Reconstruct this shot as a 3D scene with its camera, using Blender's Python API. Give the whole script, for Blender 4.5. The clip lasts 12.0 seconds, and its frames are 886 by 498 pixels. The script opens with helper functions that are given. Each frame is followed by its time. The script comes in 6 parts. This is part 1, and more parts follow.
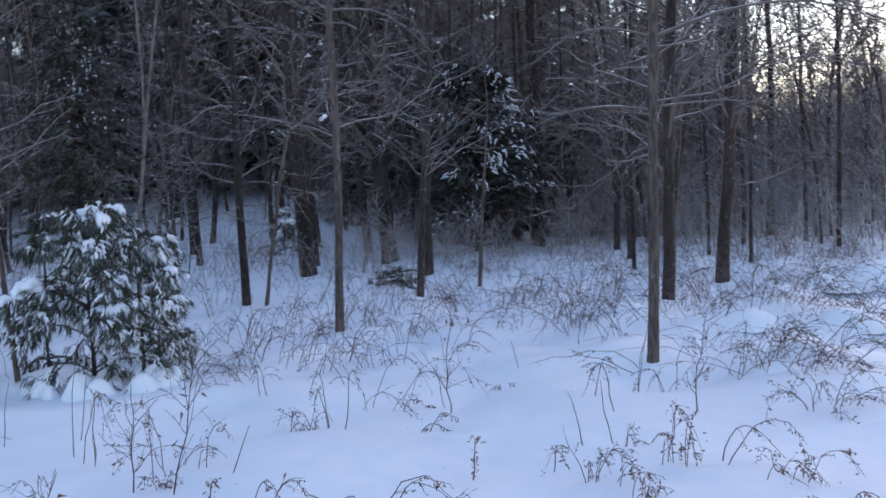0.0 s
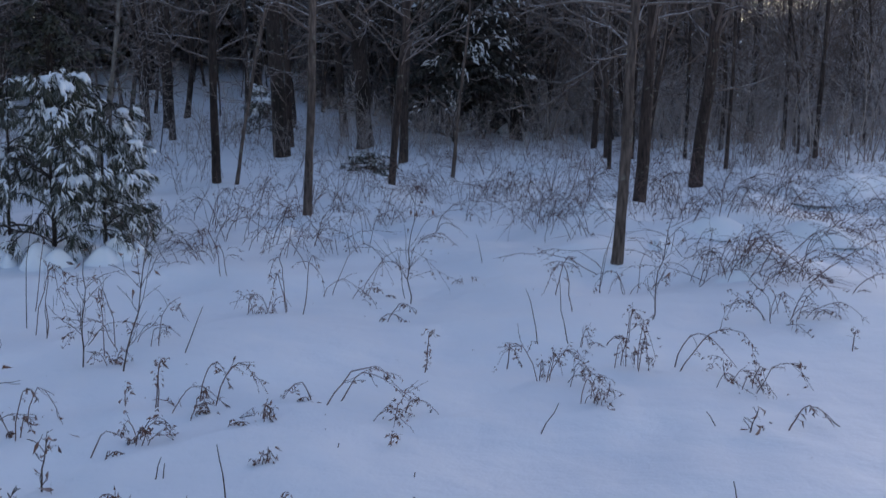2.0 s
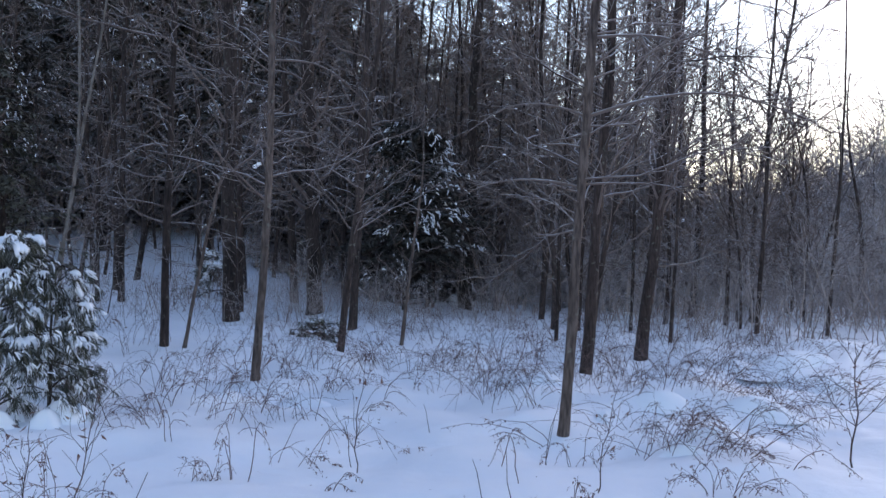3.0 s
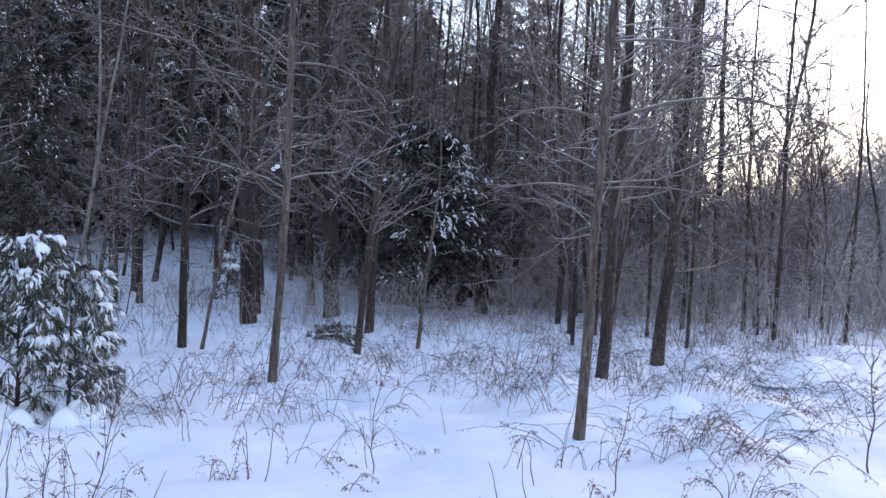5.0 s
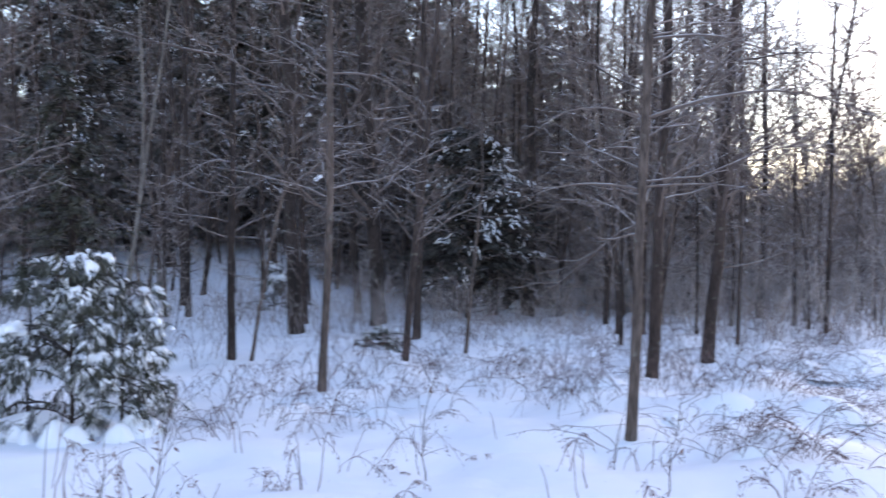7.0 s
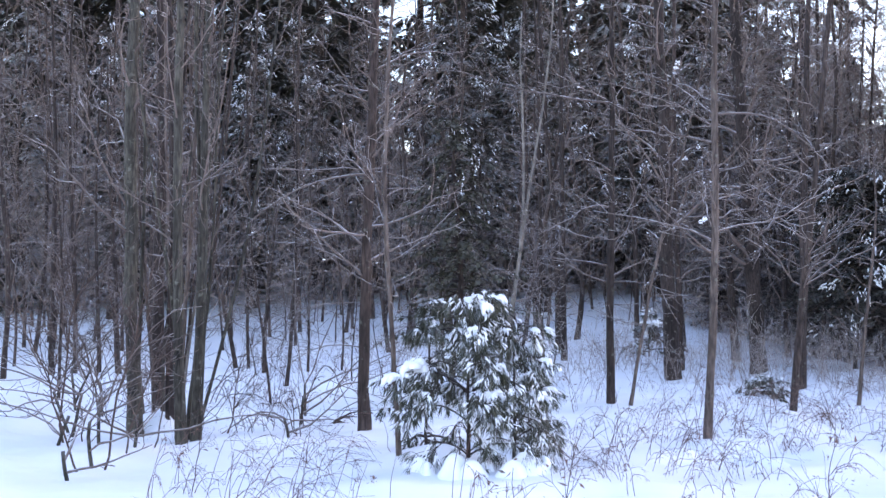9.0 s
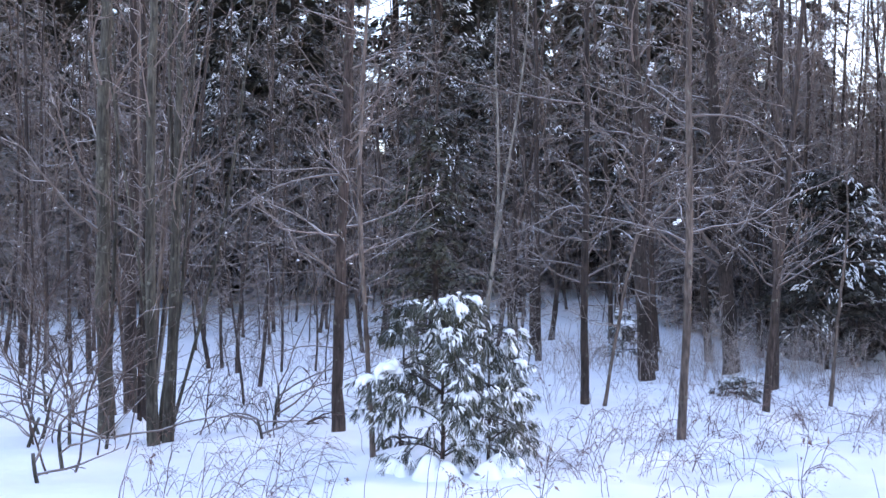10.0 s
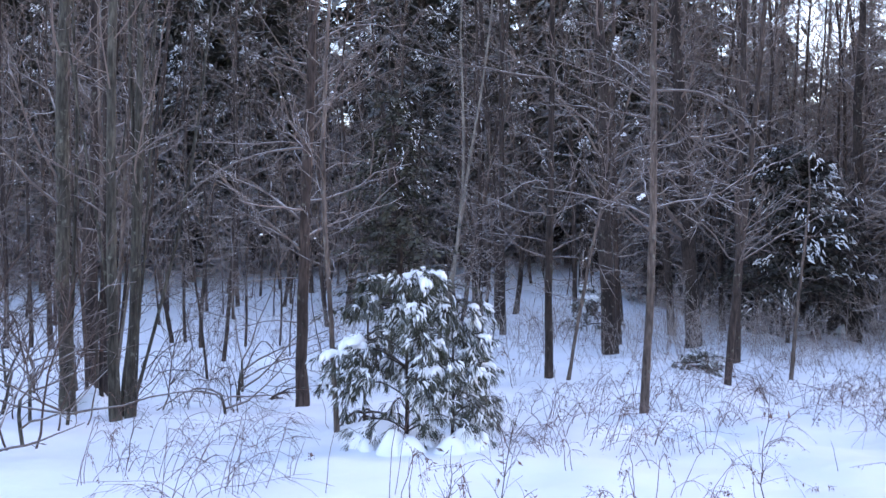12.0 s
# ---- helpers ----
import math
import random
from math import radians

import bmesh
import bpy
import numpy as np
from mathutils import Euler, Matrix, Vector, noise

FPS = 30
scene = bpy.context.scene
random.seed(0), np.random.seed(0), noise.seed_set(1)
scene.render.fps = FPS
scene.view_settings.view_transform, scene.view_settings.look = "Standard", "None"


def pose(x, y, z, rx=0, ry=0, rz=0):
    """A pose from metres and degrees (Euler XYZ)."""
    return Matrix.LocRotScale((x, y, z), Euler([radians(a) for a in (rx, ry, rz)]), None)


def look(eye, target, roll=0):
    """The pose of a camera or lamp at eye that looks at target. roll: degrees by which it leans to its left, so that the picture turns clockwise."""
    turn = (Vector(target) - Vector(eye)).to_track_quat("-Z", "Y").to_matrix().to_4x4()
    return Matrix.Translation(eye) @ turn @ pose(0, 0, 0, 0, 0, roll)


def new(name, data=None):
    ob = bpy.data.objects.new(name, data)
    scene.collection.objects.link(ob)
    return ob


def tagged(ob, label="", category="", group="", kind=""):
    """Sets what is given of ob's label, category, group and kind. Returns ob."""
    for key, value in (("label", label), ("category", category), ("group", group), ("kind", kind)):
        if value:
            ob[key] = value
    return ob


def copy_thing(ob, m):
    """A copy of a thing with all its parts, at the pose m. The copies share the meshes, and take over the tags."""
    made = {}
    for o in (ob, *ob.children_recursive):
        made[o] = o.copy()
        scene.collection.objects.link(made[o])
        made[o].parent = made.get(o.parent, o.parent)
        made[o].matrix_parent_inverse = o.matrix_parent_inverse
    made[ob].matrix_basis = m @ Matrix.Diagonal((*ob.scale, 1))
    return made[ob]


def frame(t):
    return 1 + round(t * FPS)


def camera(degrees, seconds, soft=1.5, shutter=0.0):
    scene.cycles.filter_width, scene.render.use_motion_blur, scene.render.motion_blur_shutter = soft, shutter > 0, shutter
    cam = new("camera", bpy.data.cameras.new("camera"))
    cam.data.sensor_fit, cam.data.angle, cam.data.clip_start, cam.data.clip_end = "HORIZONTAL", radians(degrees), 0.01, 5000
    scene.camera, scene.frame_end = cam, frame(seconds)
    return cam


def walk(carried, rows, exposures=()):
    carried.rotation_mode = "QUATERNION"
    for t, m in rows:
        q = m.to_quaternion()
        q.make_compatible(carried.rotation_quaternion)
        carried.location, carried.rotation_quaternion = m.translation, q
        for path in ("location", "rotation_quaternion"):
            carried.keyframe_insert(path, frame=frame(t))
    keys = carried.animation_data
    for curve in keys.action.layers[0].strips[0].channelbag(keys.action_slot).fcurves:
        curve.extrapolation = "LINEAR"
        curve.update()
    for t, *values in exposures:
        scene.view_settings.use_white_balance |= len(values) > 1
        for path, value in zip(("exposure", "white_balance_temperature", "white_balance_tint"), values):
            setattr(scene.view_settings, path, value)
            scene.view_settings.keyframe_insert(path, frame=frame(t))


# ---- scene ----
cam = camera(42.81, 12.0, soft=1.5, shutter=0.2)


def aim(turn, tilt, lean):
    """Turned to the left of +y, tilted up, leaning, all in degrees."""
    return pose(0, 0, 0, 0, 0, turn) @ pose(0, 0, 0, 90 + tilt) @ pose(0, 0, 0, 0, 0, lean)


PATH = [
    (0, pose(-0.030, 0.041, 1.597) @ aim(2.81, -2.49, -3.70)),
    (0.1, pose(-0.025, 0.074, 1.584) @ aim(3.81, -2.60, -1.92)),
    (0.2, pose(-0.021, 0.107, 1.572) @ aim(4.53, -2.82, -0.46)),
    (0.3, pose(-0.016, 0.140, 1.559) @ aim(4.53, -3.28, -1.11)),
    (0.4, pose(-0.011, 0.172, 1.546) @ aim(4.56, -4.77, -2.06)),
    (0.5, pose(-0.006, 0.205, 1.534) @ aim(4.50, -7.00, -2.03)),
    (1, pose(0.013, 0.223, 1.527) @ aim(3.56, -9.77, -1.45)),
    (1.5, pose(0.035, 0.211, 1.548) @ aim(3.04, -10.09, -2.39)),
    (2, pose(0.049, 0.147, 1.604) @ aim(1.81, -8.16, -0.36)),
    (2.2, pose(0.054, 0.107, 1.621) @ aim(1.30, -5.75, -0.42)),
    (2.3, pose(0.056, 0.087, 1.629) @ aim(0.85, -3.65, 0.08)),
    (2.4, pose(0.058, 0.067, 1.638) @ aim(0.30, -2.12, -1.02)),
    (2.5, pose(0.061, 0.047, 1.646) @ aim(0.14, -1.34, 0.14)),
    (2.7, pose(0.045, 0.024, 1.641) @ aim(-0.56, 0.11, 0.82)),
    (4.3, pose(0.035, -0.037, 1.619) @ aim(-0.67, 0.60, 1.65)),
    (4.5, pose(0.033, -0.044, 1.616) @ aim(-0.42, 0.62, 1.50)),
    (5, pose(0.036, -0.038, 1.619) @ aim(0.09, 0.53, 1.46)),
    (5.5, pose(0.041, -0.042, 1.619) @ aim(0.00, 0.26, 1.54)),
    (6, pose(0.032, -0.040, 1.619) @ aim(-0.10, 0.08, 1.76)),
    (6.5, pose(0.020, -0.056, 1.628) @ aim(-0.18, 0.42, 0.94)),
    (6.8, pose(0.032, -0.039, 1.628) @ aim(0.04, 0.64, -0.37)),
    (7, pose(0.040, -0.028, 1.627) @ aim(2.36, 0.73, -0.50)),
    (7.1, pose(0.061, -0.038, 1.612) @ aim(5.07, 0.62, -0.97)),
    (7.2, pose(0.081, -0.048, 1.598) @ aim(8.05, 0.74, -0.52)),
    (7.3, pose(0.102, -0.059, 1.583) @ aim(10.97, 0.81, 0.10)),
    (7.4, pose(0.123, -0.069, 1.568) @ aim(13.78, 0.72, 0.52)),
    (7.5, pose(0.144, -0.079, 1.553) @ aim(16.04, 0.86, -0.22)),
    (7.7, pose(0.112, -0.045, 1.560) @ aim(19.12, 0.68, 0.00)),
    (9.3, pose(-0.182, -0.100, 1.587) @ aim(20.77, 3.47, 0.08)),
    (9.5, pose(-0.178, -0.084, 1.590) @ aim(20.22, 3.52, -0.31)),
    (10, pose(-0.182, -0.066, 1.596) @ aim(19.47, 3.17, 0.11)),
    (10.5, pose(-0.182, -0.056, 1.600) @ aim(18.97, 2.67, 0.33)),
    (11, pose(-0.185, -0.046, 1.606) @ aim(18.59, 2.30, 0.28)),
    (11.5, pose(-0.185, -0.040, 1.606) @ aim(18.15, 2.04, -0.15)),
    (12, pose(-0.185, -0.031, 1.606) @ aim(17.70, 1.85, 0.10)),
]
SKY = 0.12
EXPOSURES = [(0.0, 1.4, 6450, 24), (0.4, 1.4, 6450, 24), (1.5, 0.8, 6450, 24), (2.0, 0.68, 6450, 24), (2.3, 0.76, 6450, 24), (2.5, 1.02, 6500, 24), (2.7, 1.15, 6450, 24), (4.3, 1.86, 6750, 27),
             (6.6, 1.9, 6750, 27), (7.5, 2.03, 6800, 27), (7.7, 2.05, 6800, 27), (9.3, 2.58, 6850, 30), (10.5, 2.46, 6750, 30), (12.0, 2.3, 6650, 30)]
walk(cam, PATH, EXPOSURES)

# ---- light ----
world = bpy.data.worlds.new("winter_sky")
scene.world = world
world.use_nodes = True
SUN_UP, SUN_TURN = radians(16), radians(36)
sky = world.node_tree.nodes.new("ShaderNodeTexSky")
sky.sky_type, sky.sun_disc, sky.sun_elevation, sky.sun_rotation = "NISHITA", False, SUN_UP, SUN_TURN
sky.air_density, sky.dust_density, sky.ozone_density = 1.2, 0.3, 2.0
backing = world.node_tree.nodes["Background"]
backing.inputs["Strength"].default_value = SKY
world.node_tree.links.new(sky.outputs["Color"], backing.inputs["Color"])
sun = new("sun", bpy.data.lights.new("sun", "SUN"))
sun.data.energy, sun.data.angle, sun.data.color = 0.5, radians(60), (1.0, 0.86, 0.72)
sun.matrix_world = look((0, 0, 0), (-math.sin(SUN_TURN) * math.cos(SUN_UP), -math.cos(SUN_TURN) * math.cos(SUN_UP), -math.sin(SUN_UP)))


# ---- materials ----
def mat(name, rough):
    m = bpy.data.materials.new(name)
    m.use_nodes = True
    n, l = m.node_tree.nodes, m.node_tree.links
    n["Principled BSDF"].inputs["Roughness"].default_value = rough
    n["Principled BSDF"].inputs["Specular IOR Level"].default_value = 0.25
    return m, n, l, n["Principled BSDF"]


def noise_tex(n, l, scale, detail=4, stretch=(1, 1, 1), space="Object"):
    c, mp, t = n.new("ShaderNodeTexCoord"), n.new("ShaderNodeMapping"), n.new("ShaderNodeTexNoise")
    mp.inputs["Scale"].default_value = stretch
    t.inputs["Scale"].default_value, t.inputs["Detail"].default_value = scale, detail
    l.new(c.outputs[space], mp.inputs["Vector"])
    l.new(mp.outputs["Vector"], t.inputs["Vector"])
    return t.outputs["Fac"]


def ramp(n, l, fac, *stops):
    r = n.new("ShaderNodeValToRGB")
    e = r.color_ramp.elements
    while len(e) < len(stops):
        e.new(0.5)
    for k, (at, col) in zip(e, stops):
        k.position, k.color = at, (*col, 1)
    l.new(fac, r.inputs["Fac"])
    return r.outputs["Color"]


def math_node(n, l, op, a, b):
    m = n.new("ShaderNodeMath")
    m.operation = op
    for i, v in enumerate((a, b)):
        if isinstance(v, (int, float)):
            m.inputs[i].default_value = v
        else:
            l.new(v, m.inputs[i])
    return m.outputs[0]


def mixed(n, l, fac, a, b, kind="MIX"):
    m = n.new("ShaderNodeMix")
    m.data_type, m.blend_type = "RGBA", kind
    for i, v in ((0, fac), (6, a), (7, b)):
        if isinstance(v, tuple):
            m.inputs[i].default_value = (*v, 1)
        elif isinstance(v, (int, float)):
            m.inputs[i].default_value = v
        else:
            l.new(v, m.inputs[i])
    return m.outputs[2]


def bump(n, l, b, height, strength, distance):
    k = n.new("ShaderNodeBump")
    k.inputs["Strength"].default_value, k.inputs["Distance"].default_value = strength, distance
    l.new(height, k.inputs["Height"])
    l.new(k.outputs["Normal"], b.inputs["Normal"])


def rimed(n, l, colour, start, full, amount, patch=9.0):
    """Snow dust on what faces up, in patches."""
    g, s = n.new("ShaderNodeNewGeometry"), n.new("ShaderNodeSeparateXYZ")
    l.new(g.outputs["Normal"], s.inputs[0])
    r = n.new("ShaderNodeMapRange")
    r.inputs["From Min"].default_value, r.inputs["From Max"].default_value, r.inputs["To Max"].default_value = start, full, amount
    l.new(s.outputs["Z"], r.inputs["Value"])
    spots = ramp(n, l, noise_tex(n, l, patch, 3), (0.35, (0, 0, 0)), (0.6, (1, 1, 1)))
    return mixed(n, l, math_node(n, l, "MULTIPLY", r.outputs[0], spots), colour, (0.80, 0.83, 0.88))


def snow_material(name, relief=0.02):
    m, n, l, b = mat(name, 0.55)
    tone = ramp(n, l, noise_tex(n, l, 0.8, 5), (0.3, (0.80, 0.83, 0.88)), (0.7, (0.88, 0.90, 0.93)))
    l.new(tone, b.inputs["Base Color"])
    h = math_node(n, l, "ADD", noise_tex(n, l, 6.0, 6), math_node(n, l, "MULTIPLY", noise_tex(n, l, 60.0, 3), 0.15))
    bump(n, l, b, h, 0.5, relief)
    return m


def bark_material(name, dark, light, rime=0.25, stretch=0.18):
    m, n, l, b = mat(name, 0.85)
    plates = noise_tex(n, l, 38, 5, (1, 1, stretch))
    col = ramp(n, l, plates, (0.35, dark), (0.65, light))
    blot = ramp(n, l, noise_tex(n, l, 2.6, 4, (1, 1, 0.4)), (0.34, (0.52, 0.50, 0.50)), (0.52, (0.95, 0.94, 0.93)), (0.70, (1.5, 1.47, 1.42)))
    col = mixed(n, l, 1.0, col, blot, "MULTIPLY")
    lichen = ramp(n, l, noise_tex(n, l, 11, 4), (0.62, (0, 0, 0)), (0.72, (0.6, 0.6, 0.6)))
    col = mixed(n, l, lichen, col, (0.20, 0.20, 0.17))
    col = rimed(n, l, col, 0.15, 0.75, rime)
    l.new(col, b.inputs["Base Color"])
    bump(n, l, b, plates, 0.9, 0.012)
    return m


def twig_material(name, dark, light, rime):
    m, n, l, b = mat(name, 0.8)
    o = n.new("ShaderNodeNewGeometry")
    col = ramp(n, l, o.outputs["Random Per Island"], (0.0, dark), (1.0, light))
    col = rimed(n, l, col, 0.2, 0.8, rime, 5.0)
    l.new(col, b.inputs["Base Color"])
    return m


def leaf_material(name, *stops, rime=0.0):
    m, n, l, b = mat(name, 0.7)
    o = n.new("ShaderNodeNewGeometry")
    col = ramp(n, l, o.outputs["Random Per Island"], *stops)
    if rime:
        col = rimed(n, l, col, 0.3, 0.8, rime, 6.0)
    l.new(col, b.inputs["Base Color"])
    return m


SNOW = snow_material("ground_snow", 0.03)
LOAD = snow_material("lying_snow", 0.02)
BARK_GREY = bark_material("grey_bark", (0.050, 0.037, 0.033), (0.155, 0.120, 0.106))
BARK_DARK = bark_material("dark_bark", (0.018, 0.0125, 0.0115), (0.056, 0.041, 0.037), 0.12)
BARK_RED = bark_material("reddish_bark", (0.024, 0.0165, 0.0145), (0.076, 0.053, 0.047), 0.12)
BARK_FAR = bark_material("far_bark", (0.024, 0.017, 0.0155), (0.078, 0.057, 0.051), 0.12)
BARK_OLIVE = bark_material("olive_grey_bark", (0.026, 0.023, 0.019), (0.088, 0.080, 0.067), 0.15)
BARK_PALE = bark_material("pale_bark", (0.11, 0.098, 0.088), (0.26, 0.232, 0.21), 0.3)
TWIG = twig_material("rimed_twigs", (0.055, 0.039, 0.033), (0.205, 0.155, 0.137), 0.52)
TWIG_FAR = twig_material("far_twigs", (0.066, 0.048, 0.041), (0.208, 0.154, 0.132), 0.32)
# base tones paled to stand in for haze, with rime on top
TWIG_SHRUB = twig_material("hazed_rimed_shrub_twigs", (0.19, 0.155, 0.144), (0.42, 0.355, 0.332), 0.6)
STALK = twig_material("dry_stalks", (0.050, 0.031, 0.028), (0.185, 0.108, 0.096), 0.14)
STALK_DARK = twig_material("dark_stalks", (0.036, 0.024, 0.021), (0.10, 0.066, 0.056), 0.2)
DEAD_LEAF = leaf_material("dead_leaves", (0.0, (0.070, 0.034, 0.028)), (0.6, (0.17, 0.085, 0.062)), (1.0, (0.23, 0.130, 0.105)), rime=0.25)
RUST_LEAF = leaf_material("rust_leaves", (0.0, (0.10, 0.045, 0.028)), (1.0, (0.25, 0.12, 0.07)))
NEEDLE = leaf_material("pine_needles", (0.0, (0.020, 0.025, 0.017)), (0.55, (0.048, 0.054, 0.036)), (0.85, (0.11, 0.105, 0.075)), (1.0, (0.30, 0.30, 0.29)), rime=0.4)
NEEDLE_DARK = leaf_material("dark_needles", (0.0, (0.018, 0.018, 0.014)), (1.0, (0.060, 0.056, 0.042)), rime=0.1)
NEEDLE_OLIVE = leaf_material("olive_needles", (0.0, (0.026, 0.027, 0.017)), (1.0, (0.085, 0.080, 0.052)), rime=0.08)
NEEDLE_BROWN = leaf_material("brown_dead_needles", (0.0, (0.036, 0.028, 0.026)), (1.0, (0.11, 0.086, 0.078)), rime=0.1)
# distance haze painted into the grey needle colour; rime dusts the tops
NEEDLE_HAZE = leaf_material("hazed_far_needles", (0.0, (0.075, 0.078, 0.078)), (1.0, (0.17, 0.17, 0.165)), rime=0.5)
NEEDLE_FAR = leaf_material("hemlock_needles", (0.0, (0.034, 0.034, 0.027)), (1.0, (0.098, 0.091, 0.070)), rime=0.3)


# ---- building helpers ----
def lie(x, y):
    """Height of the snow at a place."""
    z = 0.035 * math.sin(0.9 * x + 0.5 * y) + 0.03 * math.sin(1.7 * y - 0.8 * x + 1.3) + 0.02 * math.sin(2.9 * x + 0.7 * y + 0.4)
    z += 0.34 * math.exp(-((x - 6.6) / 1.6) ** 2 - ((y - 17.0) / 2.2) ** 2)
    z += 0.16 * math.exp(-((x - 3.2) / 1.3) ** 2 - ((y - 13.5) / 1.8) ** 2)
    z += 0.12 * math.exp(-((x + 1.0) / 2.2) ** 2 - ((y - 33.0) / 3.0) ** 2)
    edge = min(1.0, max(0.0, (y - 8) / 3)) * (0.6 + 0.4 * min(1.0, max(0.0, x)))
    z += edge * (0.08 * math.sin(2.3 * x + 1.1 * y) * math.sin(1.9 * y - 1.1 * x + 0.7) + 0.03 * math.sin(4.3 * x - 1.7 * y) * math.sin(3.1 * y + 0.9 * x))
    z += 0.13 * math.exp(-((x + 4.1) / 0.55) ** 2 - ((y - 11.1) / 0.5) ** 2)
    back = max(0.0, y - 22) * min(1.0, max(0.0, (-x / (y + 0.01) - 0.02) / 0.14)) if y > 0 else 0.0
    rise = 0.085 * back * back / (back + 8)
    far = max(0.0, math.hypot(x, y) - 40)
    return z * math.exp(-far / 30) + 0.004 * far + min(rise, 3.8)


class Tubes:
    """Gathers tapered tubes and blades into one mesh."""

    def __init__(self):
        self.v, self.f, self.n = [], [], 0

    def tube(self, pts, rad, sides=3):
        p, r = np.asarray(pts, float), np.asarray(rad, float)
        t = np.gradient(p, axis=0)
        t /= np.linalg.norm(t, axis=1)[:, None] + 1e-9
        ref = np.array((0.31, 0.95, 0.05)) if abs(t[0][2]) > 0.6 else np.array((0.05, 0.1, 0.99))
        a = np.cross(t, ref)
        a /= np.linalg.norm(a, axis=1)[:, None] + 1e-9
        b = np.cross(t, a)
        ang = np.arange(sides) * (2 * math.pi / sides)
        ring = a[:, None] * np.cos(ang)[None, :, None] + b[:, None] * np.sin(ang)[None, :, None]
        self.v.append((p[:, None] + ring * r[:, None, None]).reshape(-1, 3))
        k, o = len(p), self.n
        for i in range(k - 1):
            for j in range(sides):
                j2 = (j + 1) % sides
                self.f.append((o + i * sides + j, o + i * sides + j2, o + (i + 1) * sides + j2, o + (i + 1) * sides + j))
        self.f.append(tuple(o + (k - 1) * sides + j for j in range(sides)))
        self.n += k * sides

    def blade(self, base, tip, side, bend):
        """A narrow leaf, folded once."""
        base, tip, side, bend = (np.asarray(q, float) for q in (base, tip, side, bend))
        mid = (base + tip) / 2 + bend
        self.v.append(np.array((base, mid - side, mid + side, tip)))
        o = self.n
        self.f += [(o, o + 1, o + 2), (o + 1, o + 3, o + 2)]
        self.n += 4

    def lump(self, at, size, rng, rings=5, sides=9):
        """A soft uneven heap, flat below."""
        at, size = np.asarray(at, float), np.asarray(size, float)
        o, ph = self.n, rng.uniform(0, 6.28, 4)
        vs = []
        for i in range(rings):
            e = -0.5 + (i / (rings - 1)) * 2.02
            for j in range(sides):
                q = 2 * math.pi * j / sides
                w = 1 + 0.16 * math.sin(2 * q + ph[0]) + 0.13 * math.sin(3 * q + ph[1] + e) + 0.08 * math.sin(5 * q + ph[2])
                c = math.cos(min(e, 1.5)) * w
                vs.append(at + size * (math.cos(q) * c, math.sin(q) * c, max(math.sin(e), -0.3) * (1 + 0.1 * math.sin(q + ph[3]))))
        self.v.append(np.array(vs))
        for i in range(rings - 1):
            for j in range(sides):
                j2 = (j + 1) % sides
                self.f.append((o + i * sides + j, o + i * sides + j2, o + (i + 1) * sides + j2, o + (i + 1) * sides + j))
        self.f.append(tuple(o + (rings - 1) * sides + j for j in range(sides)))
        self.f.append(tuple(o + sides - 1 - j for j in range(sides)))
        self.n += rings * sides

    def heap(self, at, wide, high, rng, rings=9, sides=18):
        """A bell-shaped heap that runs out flat below the ground around it."""
        o, ph = self.n, rng.uniform(0, 6.28, 3)
        vs = []
        for i in range(rings):
            q = (i + 0.02) / (rings - 1)
            for j in range(sides):
                a = 2 * math.pi * j / sides
                w = 1 + 0.2 * math.sin(2 * a + ph[0]) + 0.12 * math.sin(3 * a + ph[1])
                up = high * math.exp(-(1.55 * q) ** 2.6) * (1 + 0.12 * math.sin(4 * a + ph[2]) * q) - 0.05 * q
                vs.append((at[0] + math.cos(a) * q * wide * 1.4 * w, at[1] + math.sin(a) * q * wide * 1.4 * w, at[2] + up))
        self.v.append(np.array(vs))
        for i in range(rings - 1):
            for j in range(sides):
                j2 = (j + 1) % sides
                self.f.append((o + i * sides + j, o + (i + 1) * sides + j, o + (i + 1) * sides + j2, o + i * sides + j2))
        self.f.append(tuple(o + j for j in range(sides)))
        self.n += rings * sides

    def mesh(self, name, material, smooth=True):
        me = bpy.data.meshes.new(name)
        me.from_pydata(np.concatenate(self.v).tolist(), [], self.f)
        me.materials.append(material)
        me.polygons.foreach_set("use_smooth", [smooth] * len(me.polygons))
        return me


def part(name, tubes, material, parent, label="", smooth=True, kind=""):
    ob = new(name, tubes.mesh(name, material, smooth))
    ob.parent = parent
    return tagged(ob, label, kind=kind)


def bough(rng, start, way, length, steps, wobble, lift=0.0):
    """A wandering line that lifts or sags as it goes."""
    p, d, out = np.array(start, float), np.array(way, float), [np.array(start, float)]
    d /= np.linalg.norm(d)
    for _ in range(steps):
        d = d + rng.normal(0, wobble, 3) + (0, 0, lift)
        d /= np.linalg.norm(d)
        p = p + d * (length / steps)
        out.append(p)
    return np.array(out)


def fork(rng, d, low, high):
    """A way that leaves d at an angle between low and high degrees."""
    side = np.cross(d, rng.normal(0, 1, 3))
    side /= np.linalg.norm(side) + 1e-9
    a = math.radians(rng.uniform(low, high))
    return d * math.cos(a) + side * math.sin(a)


